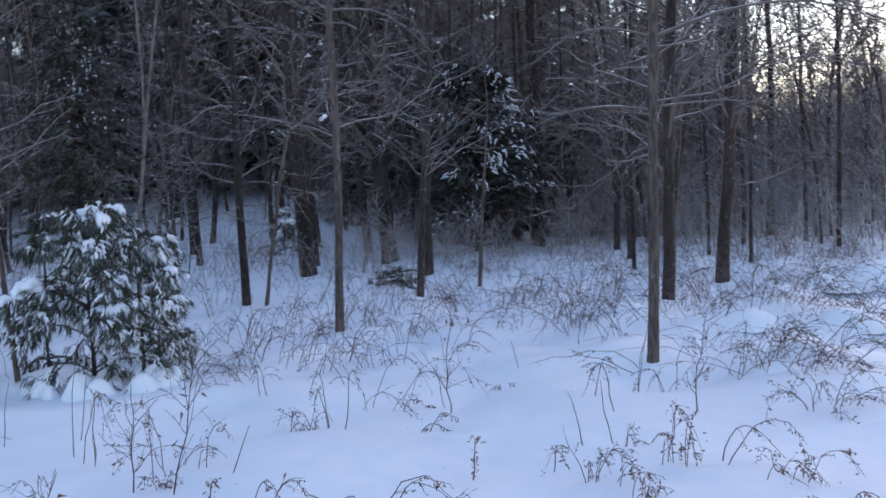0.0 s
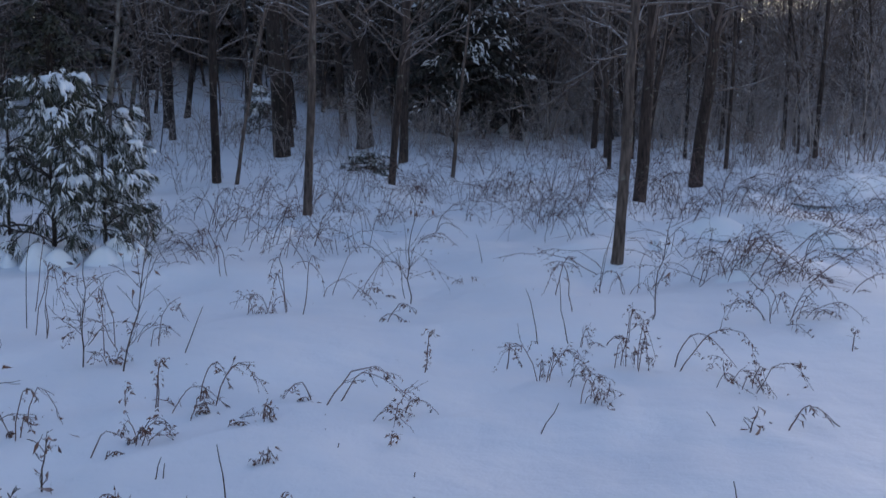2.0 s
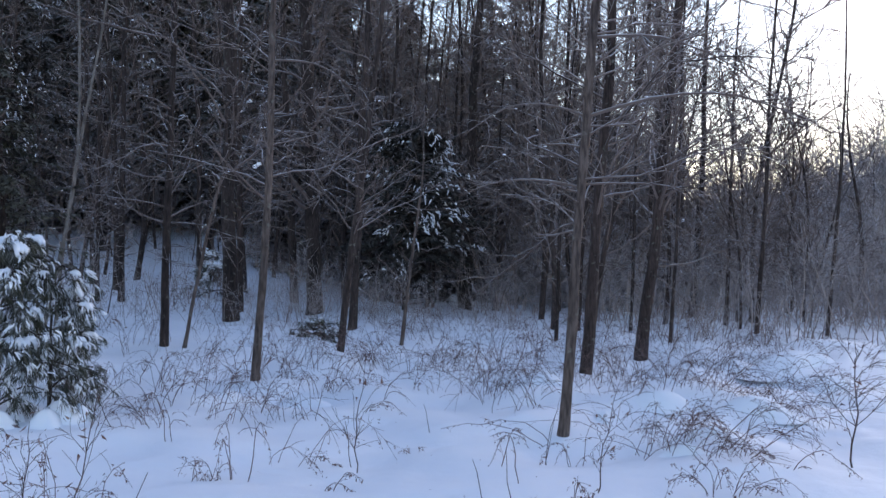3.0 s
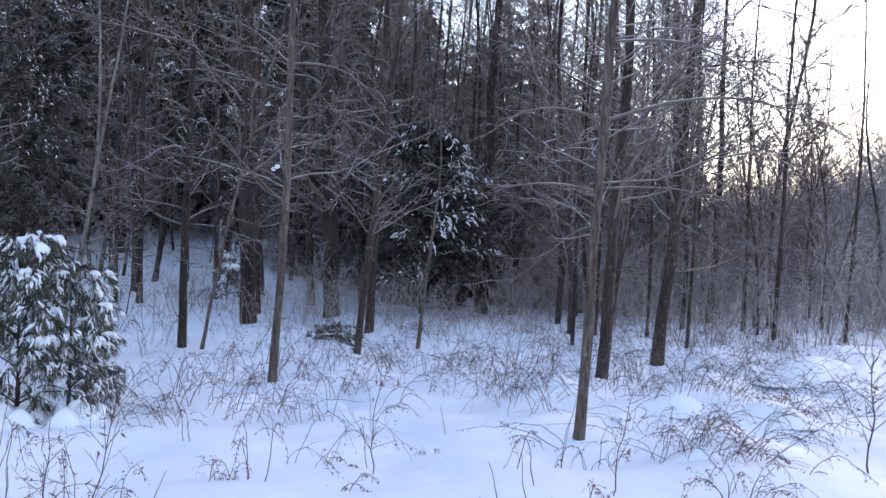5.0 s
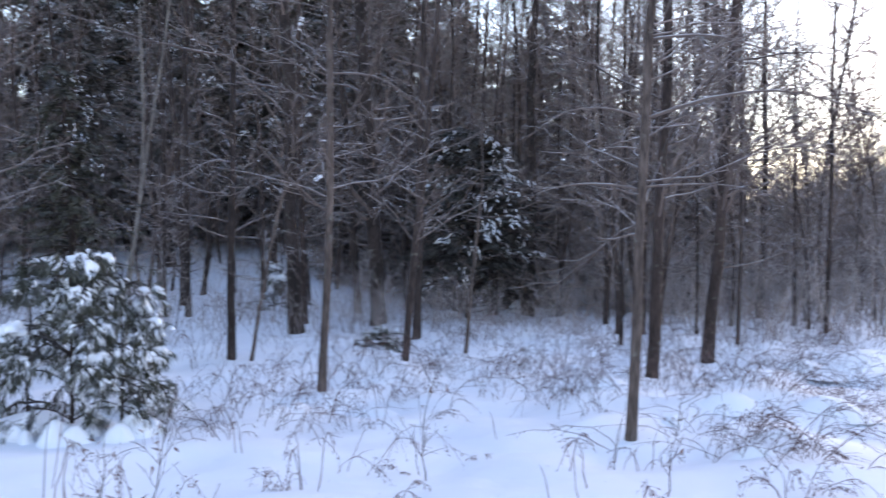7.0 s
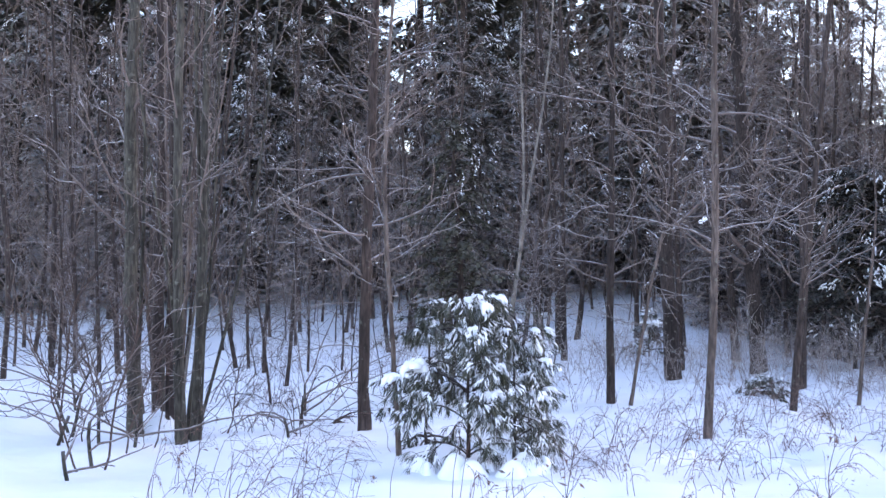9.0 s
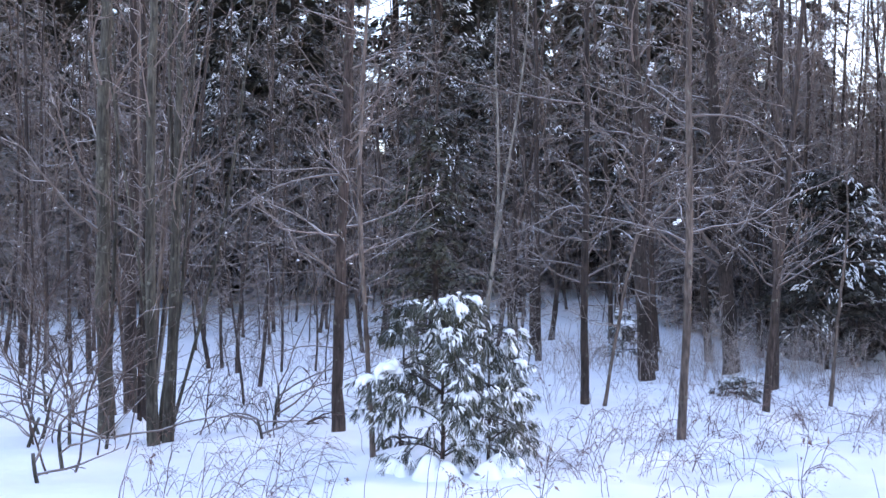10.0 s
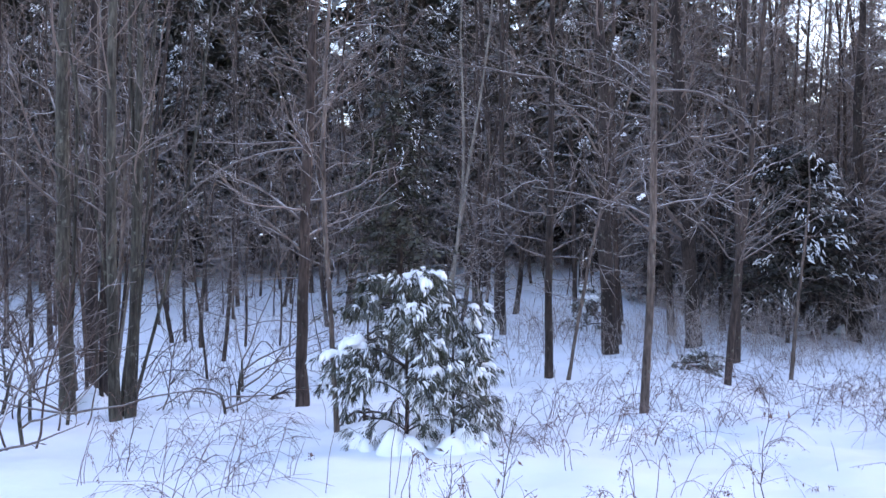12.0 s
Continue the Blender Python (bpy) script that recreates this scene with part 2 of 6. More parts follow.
def spread(tubes, rng, start, way, length, radius, depth, thin, density, lift=0.02, wobble=0.17, sides=3):
    """A branch with its side branches and twigs."""
    steps = 6 if depth > 1 else 4 if depth else 3 if thin < 0.005 else 2
    pts = bough(rng, start, way, length, steps, wobble, lift)
    tubes.tube(pts, np.linspace(radius, max(thin, radius * 0.3), len(pts)), sides if depth < 2 else sides + 1)
    if depth:
        count = max(2, int(length * density * rng.uniform(0.8, 1.2)))
        for i in range(count):
            s = 0.18 + 0.8 * (i + rng.uniform(0, 0.9)) / count
            k = min(int(s * steps), steps - 1)
            p = pts[k] + (pts[k + 1] - pts[k]) * (s * steps - k)
            d = pts[k + 1] - pts[k]
            d = fork(rng, d / np.linalg.norm(d), 28, 62)
            d[2] = d[2] * 0.85 + rng.uniform(-0.12, 0.2)
            spread(tubes, rng, p, d, length * rng.uniform(0.28, 0.55) * (1.15 - 0.55 * s), max(thin, radius * 0.45), depth - 1, thin, density * 1.7, lift, wobble * 1.15, 3)


def trunk_line(rng, radius, height, lean, bend, steps=30):
    q = np.linspace(0, 1, steps)
    ph = rng.uniform(0, 6.28, 2)
    z = -0.25 + q * (height + 0.25)
    sway = np.sin(q * 5 + ph[0]) - math.sin(ph[0])
    sway2 = np.sin(q * 7 + ph[1]) - math.sin(ph[1])
    pts = np.stack([lean[0] * z + bend * sway, lean[1] * z + bend * sway2, z], 1)
    kink = np.cumsum(rng.normal(0, 0.10 * radius + 0.002, (steps, 2)), axis=0)
    kink -= np.linspace(0, 1, steps)[:, None] * kink[-1]
    pts[:, :2] += kink - kink[1]
    rad = radius * (1 - 0.75 * q ** 1.3) * (1 + rng.normal(0, 0.045, steps))
    rad[:3] *= (1.3, 1.12, 1.03)
    return pts, rad


def on_line(pts, z):
    i = int(np.clip(np.searchsorted(pts[:, 2], z) - 1, 0, len(pts) - 2))
    s = (z - pts[i, 2]) / (pts[i + 1, 2] - pts[i, 2])
    return pts[i] + (pts[i + 1] - pts[i]) * s


def bare_tree(x, y, radius, height, lean=(0, 0), seed=0, bark=None, low=1.5, limbs=22, reach=1.9, twigs=3.0, bend=0.05,
              label="bare grey-barked young tree standing in deep snow", group="bare trees at the wood's edge", rise=(5, 45), depth=2):
    """A leafless tree: trunk, dead stubs low down, and limbs with rimed twigs."""
    rng = np.random.default_rng(seed)
    ob = tagged(new("bare_tree"), label, "tree", group)
    ob.location = (x, y, lie(x, y))
    pts, rad = trunk_line(rng, radius, height, lean, bend)
    t = Tubes()
    t.tube(pts, rad, 12)
    part("trunk", t, bark or BARK_GREY, ob)
    c = Tubes()
    limbs = int(limbs * 1.5)
    for i in range(limbs):
        s = (i + rng.uniform(0, 1)) / limbs
        z = low + (height * 0.97 - low) * s ** 1.5
        a, e = rng.uniform(0, 6.283), math.radians(rng.uniform(*rise))
        d = np.array((math.cos(a) * math.cos(e), math.sin(a) * math.cos(e), math.sin(e)))
        far = reach * rng.uniform(0.2, 1.25) * (1 - 0.5 * s)
        spread(c, rng, on_line(pts, z), d, far, max(0.005, radius * 0.24 * (1 - 0.5 * s)), depth, 0.0042, twigs, 0.02)
    crown = part("crown", c, TWIG, ob, "bare twigs dusted with rime and snow")
    if height > 5 and "clump" not in group:
        flecks, rings = Tubes(), [v for v in c.v if len(v) <= 15]
        for i in range(20):
            v = rings[rng.integers(len(rings))]
            m = rng.uniform(0.005, 0.014)
            flecks.lump(v[rng.integers(len(v))] + (0, 0, m * 0.3), (m * rng.uniform(0.7, 1.8), m * rng.uniform(0.7, 1.8), m), rng, 4, 6)
        part("snow_cover", flecks, LOAD, crown, "flecks of white snow caught in the twigs", kind="stuff")
    return ob, pts, rng


def limb(tree, h, to, radius=0.016, bow=0.15, twigs=2.6, snow=0):
    """One clear limb from the trunk at height h, ending at the offset to."""
    ob, pts, rng = tree
    a, to = on_line(pts, h), np.array(to, float)
    q = np.linspace(0, 1, 9)[:, None]
    size = np.linalg.norm(to)
    line = a + to * q + np.array((0, 0, bow * size)) * (np.sin(q * math.pi)) + np.cumsum(rng.normal(0, 0.011 * size, (9, 3)), axis=0) * q
    radius *= 0.8
    t = Tubes()
    t.tube(line, np.linspace(radius, radius * 0.22, 9), 6)
    for i in range(int(size * twigs * 2.2)):
        s = rng.uniform(0.2, 0.98) * 8
        k = int(s)
        d = line[k + 1] - line[k]
        d = fork(rng, d / np.linalg.norm(d), 25, 60)
        spread(t, rng, line[k] + (line[k + 1] - line[k]) * (s - k), d, size * rng.uniform(0.12, 0.34), radius * 0.35, 1, 0.0034, twigs * 2, 0.015)
    bo = part("limb", t, TWIG, ob, "long bare limb with rime on its upper side")
    for i in range(snow):
        k = rng.integers(2, 8)
        lump = Tubes()
        for j in range(5):
            lump.lump(line[k] + rng.normal(0, 0.02, 3), rng.uniform(0.012, 0.034, 3), rng)
        part("snow_clump", lump, LOAD, bo, "small heap of white snow", kind="stuff")


def tuft(t, rng, at, way, count, length, width, droop):
    """A brush of long needles."""
    at, way = np.asarray(at, float), np.asarray(way, float)
    for _ in range(count):
        d = fork(rng, way, 5, 55)
        d = d + (0, 0, -droop * rng.uniform(0.4, 1.2))
        d /= np.linalg.norm(d)
        far = length * rng.uniform(0.7, 1.15)
        side = np.cross(d, rng.normal(0, 1, 3))
        side *= width / (np.linalg.norm(side) + 1e-9)
        t.blade(at, at + d * far + (0, 0, -0.15 * far), side, (0, 0, 0.06 * far))


def pine(x, y, height, width, lean=(0, 0), seed=0, needle=0.13, blade=0.0045, whorls=8, tufts=20, loads=26, load=0.10, label="", group="", trunk=0.03,
         name="pine_sapling", snowy=0.35, foliage=None, skirt=0, boughs=(5, 8), droop=1.0, taper=0.95):
    """A young pine with whorled, drooping boughs, long needles and heaps of snow on them."""
    rng = np.random.default_rng(seed)
    ob = tagged(new(name), label, "pine", group)
    ob.location = (x, y, lie(x, y))
    pts, rad = trunk_line(rng, trunk, height * 0.95, lean, 0.02)
    t = Tubes()
    t.tube(pts, rad, 8)
    part("trunk", t, BARK_DARK, ob)
    heaps = []
    for w in range(whorls):
        s = (w + rng.uniform(0.0, 0.6)) / whorls
        for b in range(rng.integers(*boughs)):
            z = height * (0.05 + 0.90 * s) + rng.normal(0, 0.035 * height)
            a = rng.uniform(0, 6.283)
            far = width * 0.5 * (1.03 - s) ** taper * rng.uniform(0.55, 1.2) + 0.06
            e = math.radians(rng.uniform(2, 30) + 22 * s)
            d = np.array((math.cos(a) * math.cos(e), math.sin(a) * math.cos(e), math.sin(e)))
            line = bough(rng, on_line(pts, min(max(z, 0.05), height * 0.94)), d, far, 6, 0.10, -0.16 * droop + 0.1 * s)
            br, nd, sn = Tubes(), Tubes(), Tubes()
            br.tube(line, np.linspace(0.011, 0.004, 7) * (1.3 - s), 4)
            for k in range(tufts):
                q = 1.2 + (k + rng.uniform(0, 1)) / tufts * 4.75
                i = int(q)
                at = line[i] + (line[i + 1] - line[i]) * (q - i)
                way = line[i + 1] - line[i]
                way = fork(rng, way / np.linalg.norm(way), 15, 70)
                out = rng.uniform(0.03, 0.26) * min(0.9, far)
                tip = at + way * out + (0, 0, -0.25 * droop * out)
                br.tube((at, (at + tip) / 2, tip), (0.004, 0.003, 0.0025), 3)
                tuft(nd, rng, tip, way, 17, needle, blade, droop)
                if rng.uniform() < snowy:
                    tuft(sn, rng, tip + (0, 0, 0.012), way, rng.integers(3, 9), needle * 0.8, blade * rng.uniform(1.8, 3.6), 0.6)
                    if rng.uniform() < 0.4:
                        m = load * rng.uniform(0.12, 0.3)
                        sn.lump(tip + way * 0.03, (m * rng.uniform(0.6, 1.5), m * rng.uniform(0.6, 1.4), m * rng.uniform(0.6, 1.0)), rng, 5, 8)
            arm = part("bough", br, BARK_DARK, ob)
            part("needle_spray", nd, foliage or NEEDLE, arm, "long drooping green needles", False, "stuff")
            if sn.v:
                part("snow_cover", sn, LOAD, arm, "patches of white snow", kind="stuff")
            heaps.append((line, far, arm))
    for i in range(loads):
        line, far, arm = heaps[rng.integers(len(heaps) // 6, len(heaps))]
        k = rng.integers(2, 7)
        if line[k][2] < 0.12 * height:
            continue
        h = Tubes()
        m = load * rng.uniform(0.45, 1.1) * (1.15 - 0.6 * line[0][2] / height)
        out = line[k] - line[k - 1]
        out /= np.linalg.norm(out)
        for j in range(6):
            u = m * rng.uniform(0.3, 0.65)
            h.lump(line[k] + out * rng.normal(0, 0.7 * m) + rng.normal(0, 0.28 * m, 3), (u * rng.uniform(0.7, 1.3), u * rng.uniform(0.7, 1.2), u * rng.uniform(0.6, 0.9)), rng, 6, 10)
        tuft(h, rng, line[k] + out * 0.5 * m, out, 10, m * 1.1, m * 0.10, 1.0)
        part("snow_clump", h, LOAD, arm, "soft heap of white snow", kind="stuff")
    for i in range(skirt):
        a, q = rng.uniform(0, 6.283), width * rng.uniform(0.18, 0.42)
        h = Tubes()
        u = load * rng.uniform(0.8, 1.5)
        h.heap((math.cos(a) * q, math.sin(a) * q, -0.06), u * 1.4, u * rng.uniform(0.5, 0.9), rng)
        part("snow_clump", h, LOAD, ob, "rounded heap of snow under the lowest boughs", kind="stuff")
    return ob


def snow_cushion(t, rng, at, out, m):
    """A smooth cushion of snow with lobes that hang over the bough's end."""
    at, out = np.asarray(at, float), np.array((out[0], out[1], 0.0))
    out /= np.linalg.norm(out) + 1e-9
    side = np.array((-out[1], out[0], 0))
    if at[2] < 0.2:
        t.heap((at[0], at[1], -0.07), 0.98 * m, 0.07 + 0.8 * m, rng)
        t.heap((*(at[:2] + side[:2] * rng.choice((-1, 1)) * 0.9 * m), -0.07), 0.8 * m, 0.07 + 0.5 * m, rng)
        return
    for k in range(6):
        u = m * rng.uniform(0.38, 0.66)
        t.lump(at + side * rng.normal(0, 0.42) * m + out * rng.normal(-0.1, 0.35) * m + (0, 0, rng.normal(0, 0.12) * m), (u, u * rng.uniform(0.8, 1.2), u * rng.uniform(0.65, 0.9)), rng, 6, 12)
    for k in range(6):
        w = out * rng.uniform(0.2, 1.0) + side * rng.uniform(-1.0, 1.0)
        w /= np.linalg.norm(w)
        a = at + w * 0.35 * m
        far = m * rng.uniform(0.7, 1.15)
        t.tube((a, a + w * 0.5 * far + (0, 0, 0.05 * m), a + w * 0.85 * far - (0, 0, 0.35 * m), a + w * 1.0 * far - (0, 0, rng.uniform(0.6, 1.1) * m)),
               (0.36 * m, 0.34 * m, 0.24 * m, 0.05 * m), 7)


def laden_pine(x, y, height, loads, fill, seed, label, trunk=0.024, reach=0.95, lean=(0.0, 0.0)):
    """A young pine, open inside: bare inner boughs, long needles hanging at their ends, cushions of snow.
    loads: right of the stem, towards the meadow, height and size of each cushion."""
    rng = np.random.default_rng(seed)
    ob = tagged(new("pine_sapling"), label, "pine")
    ob.location = (x, y, lie(x, y))
    pts, rad = trunk_line(rng, trunk, height * 0.93, lean, 0.015)
    t = Tubes()
    t.tube(pts, rad, 8)
    part("trunk", t, BARK_DARK, ob)
    away = np.array((x, y, 0)) / math.hypot(x, y)
    right = np.array((away[1], -away[0], 0))
    ends = [(right * a - away * b + (0, 0, z), m) for a, b, z, m in loads]
    for i in range(fill):
        q = (i + rng.uniform(0, 1)) / fill
        z = height * (0.10 + 0.86 * q)
        far = reach * (1.02 - (z / height) ** 1.7) * rng.uniform(0.45, 1.02) + 0.10
        a = rng.uniform(0, 6.283)
        ends.append((np.array((math.cos(a) * far, math.sin(a) * far, z)), 0))
    for end, m in ends:
        flat = math.hypot(end[0], end[1])
        root = on_line(pts, min(max(end[2] - 0.1 * flat + rng.uniform(-0.05, 0.1), 0.05), height * 0.9))
        q = np.linspace(0, 1, 8)[:, None]
        line = root + (end - root) * q + np.array((0, 0, 0.16 * flat + 0.03)) * np.sin(q * math.pi) + rng.normal(0, 0.012, (8, 3)) * q
        br, nd, sn = Tubes(), Tubes(), Tubes()
        br.tube(line, np.linspace(0.010, 0.004, 8), 4)
        way = line[-1] - line[-2]
        way /= np.linalg.norm(way)
        for k in range(int(10 + 8 * flat + 40 * m)):
            u = 3.6 + 3.4 * rng.uniform(0, 1) ** 0.6
            j = min(int(u), 6)
            p = line[j] + (line[j + 1] - line[j]) * (u - j)
            w = fork(rng, way, 15, 85)
            tip = p + w * rng.uniform(0.02, 0.20) - (0, 0, rng.uniform(0.0, 0.07))
            br.tube((p, (p + tip) / 2 + (0, 0, 0.008), tip), (0.004, 0.003, 0.002), 3)
            hang = np.array((w[0] * 0.55, w[1] * 0.55, -0.75))
            hang /= np.linalg.norm(hang)
            for n in range(17):
                d = fork(rng, hang, 2, 34)
                far = rng.uniform(0.09, 0.20)
                side = np.cross(d, rng.normal(0, 1, 3))
                side *= rng.uniform(0.0025, 0.0045) / (np.linalg.norm(side) + 1e-9)
                nd.blade(tip, tip + d * far, side, w * 0.02)
            if rng.uniform() < 0.5:
                for n in range(rng.integers(2, 6)):
                    d = fork(rng, hang, 2, 40)
                    far, r = rng.uniform(0.04, 0.11), rng.uniform(0.004, 0.011)
                    a = tip + w * 0.02 + rng.normal(0, 0.018, 3)
                    sn.tube((a, a + d * far * 0.5 + w * 0.015, a + d * far), (r * 0.7, r, r * 0.2), 5)
        arm = part("bough", br, BARK_DARK, ob)
        part("needle_spray", nd, NEEDLE, arm, "long drooping green needles", False, "stuff")
        if sn.v:
            part("snow_cover", sn, LOAD, arm, "small patches of white snow", kind="stuff")
        if m:
            h = Tubes()
            snow_cushion(h, rng, line[-1] + (0, 0, 0.25 * m), end, m)
            part("snow_clump", h, LOAD, arm, "soft cushion of white snow", kind="stuff")
    return ob


def hemlock_parts(seed, height, width, sprays, snow, coarse, low, heap, taper):
    """Meshes of a tall dark conifer: trunk, needled boughs and the snow on them."""
    rng = np.random.default_rng(seed)
    t, c, s = Tubes(), Tubes(), Tubes()
    pts, rad = trunk_line(rng, height * 0.013, height, rng.normal(0, 0.01, 2), 0.08)
    t.tube(pts, rad, 8)
    for i in range(sprays):
        q = (i + rng.uniform(0, 1)) / sprays
        z = height * (low + (0.98 - low) * q)
        far = width * 0.5 * (1.05 - q) ** taper * rng.uniform(0.5, 1.15)
        a, e = rng.uniform(0, 6.283), math.radians(rng.uniform(-12, 22))
        d = np.array((math.cos(a) * math.cos(e), math.sin(a) * math.cos(e), math.sin(e)))
        line = bough(rng, on_line(pts, z), d, far, 5, 0.10, -0.08)
        t.tube(line[::2], (0.02, 0.013, 0.006), 3)
        for k in range(int(far * 22 / coarse) + 6):
            u = rng.uniform(0.6, 4.95)
            j = int(u)
            at = line[j] + (line[j + 1] - line[j]) * (u - j)
            w = line[j + 1] - line[j]
            w = fork(rng, w / np.linalg.norm(w), 20, 75)
            w[2] = w[2] * 0.5 - 0.25
            long = rng.uniform(0.18, 0.42) * coarse
            side = np.cross(w, (0.1, 0.1, 1)) * rng.uniform(0.035, 0.075) * coarse
            c.blade(at, at + w * long, side, (0, 0, 0.03))
        if rng.uniform() < snow * (1.0 + 1.8 * noise.noise(line[4] * 1.1)):
            for k in range(13):
                j = rng.integers(3, 6)
                w = fork(rng, np.array((d[0] * 0.7, d[1] * 0.7, -0.7)), 5, 45)
                q2 = line[j] + rng.normal(0, 0.10, 3) + (0, 0, 0.05)
                far, r = rng.uniform(0.10, 0.24) * heap, rng.uniform(0.012, 0.034) * heap
                s.tube((q2, q2 + w * far * 0.5 + (0, 0, 0.02), q2 + w * far), (r * 0.7, r, r * 0.25), 4)
            for k in range(2):
                j = rng.integers(2, 6)
                m = rng.uniform(0.02, 0.055) * heap
                s.lump(line[j] + (*rng.normal(0, 0.1, 2), 0.03), (m * rng.uniform(0.7, 1.6), m * rng.uniform(0.7, 1.4), m * rng.uniform(0.6, 1.0)), rng, 5, 7)
    return t, c, s


def hemlock(seed, height, width, sprays, snow, label, coarse=1.0, low=0.05, heap=1.0, taper=0.7, foliage=None):
    t, c, s = hemlock_parts(seed, height, width, sprays, snow, coarse, low, heap, taper)
    ob = tagged(new("hemlock_tree"), label, "conifer", "dark conifers in the wood")
    part("trunk", t, BARK_DARK, ob)
    part("crown", c, foliage or NEEDLE_FAR, ob, "dark green needle sprays", False)
    if s.v:
        part("snow_cover", s, LOAD, ob, "white snow lying on the boughs", kind="stuff")
    return ob


# ---- weeds and brush ----
def leaflet(t, rng, at, size, drop=0.5):
    d = rng.normal(0, 1, 3)
    d[2] = -abs(d[2]) * drop - 0.3
    d /= np.linalg.norm(d)
    side = np.cross(d, rng.normal(0, 1, 3))
    side *= size * 0.17 / (np.linalg.norm(side) + 1e-9)
    t.blade(at, np.asarray(at) + d * size, side, rng.normal(0, 0.18 * size, 3))


def arc(rng, start, turn, rise, run, curl, steps=9):
    """A stem that climbs by rise, leans out by run towards turn, and droops by curl at its end."""
    q = np.linspace(0, 1, steps)
    c, s = math.cos(turn), math.sin(turn)
    out = run * (0.55 * q + 0.45 * q ** 1.7)
    z = rise * np.sin(np.minimum(q * (0.5 + 0.5 * curl), 1) * math.pi) if curl > 0 else rise * q
    wob = np.cumsum(rng.normal(0, 0.014 * (rise + abs(run)), (steps, 3)), axis=0)
    wob[0] = 0
    return np.stack([start[0] + out * c, start[1] + out * s, start[2] + z], 1) + wob


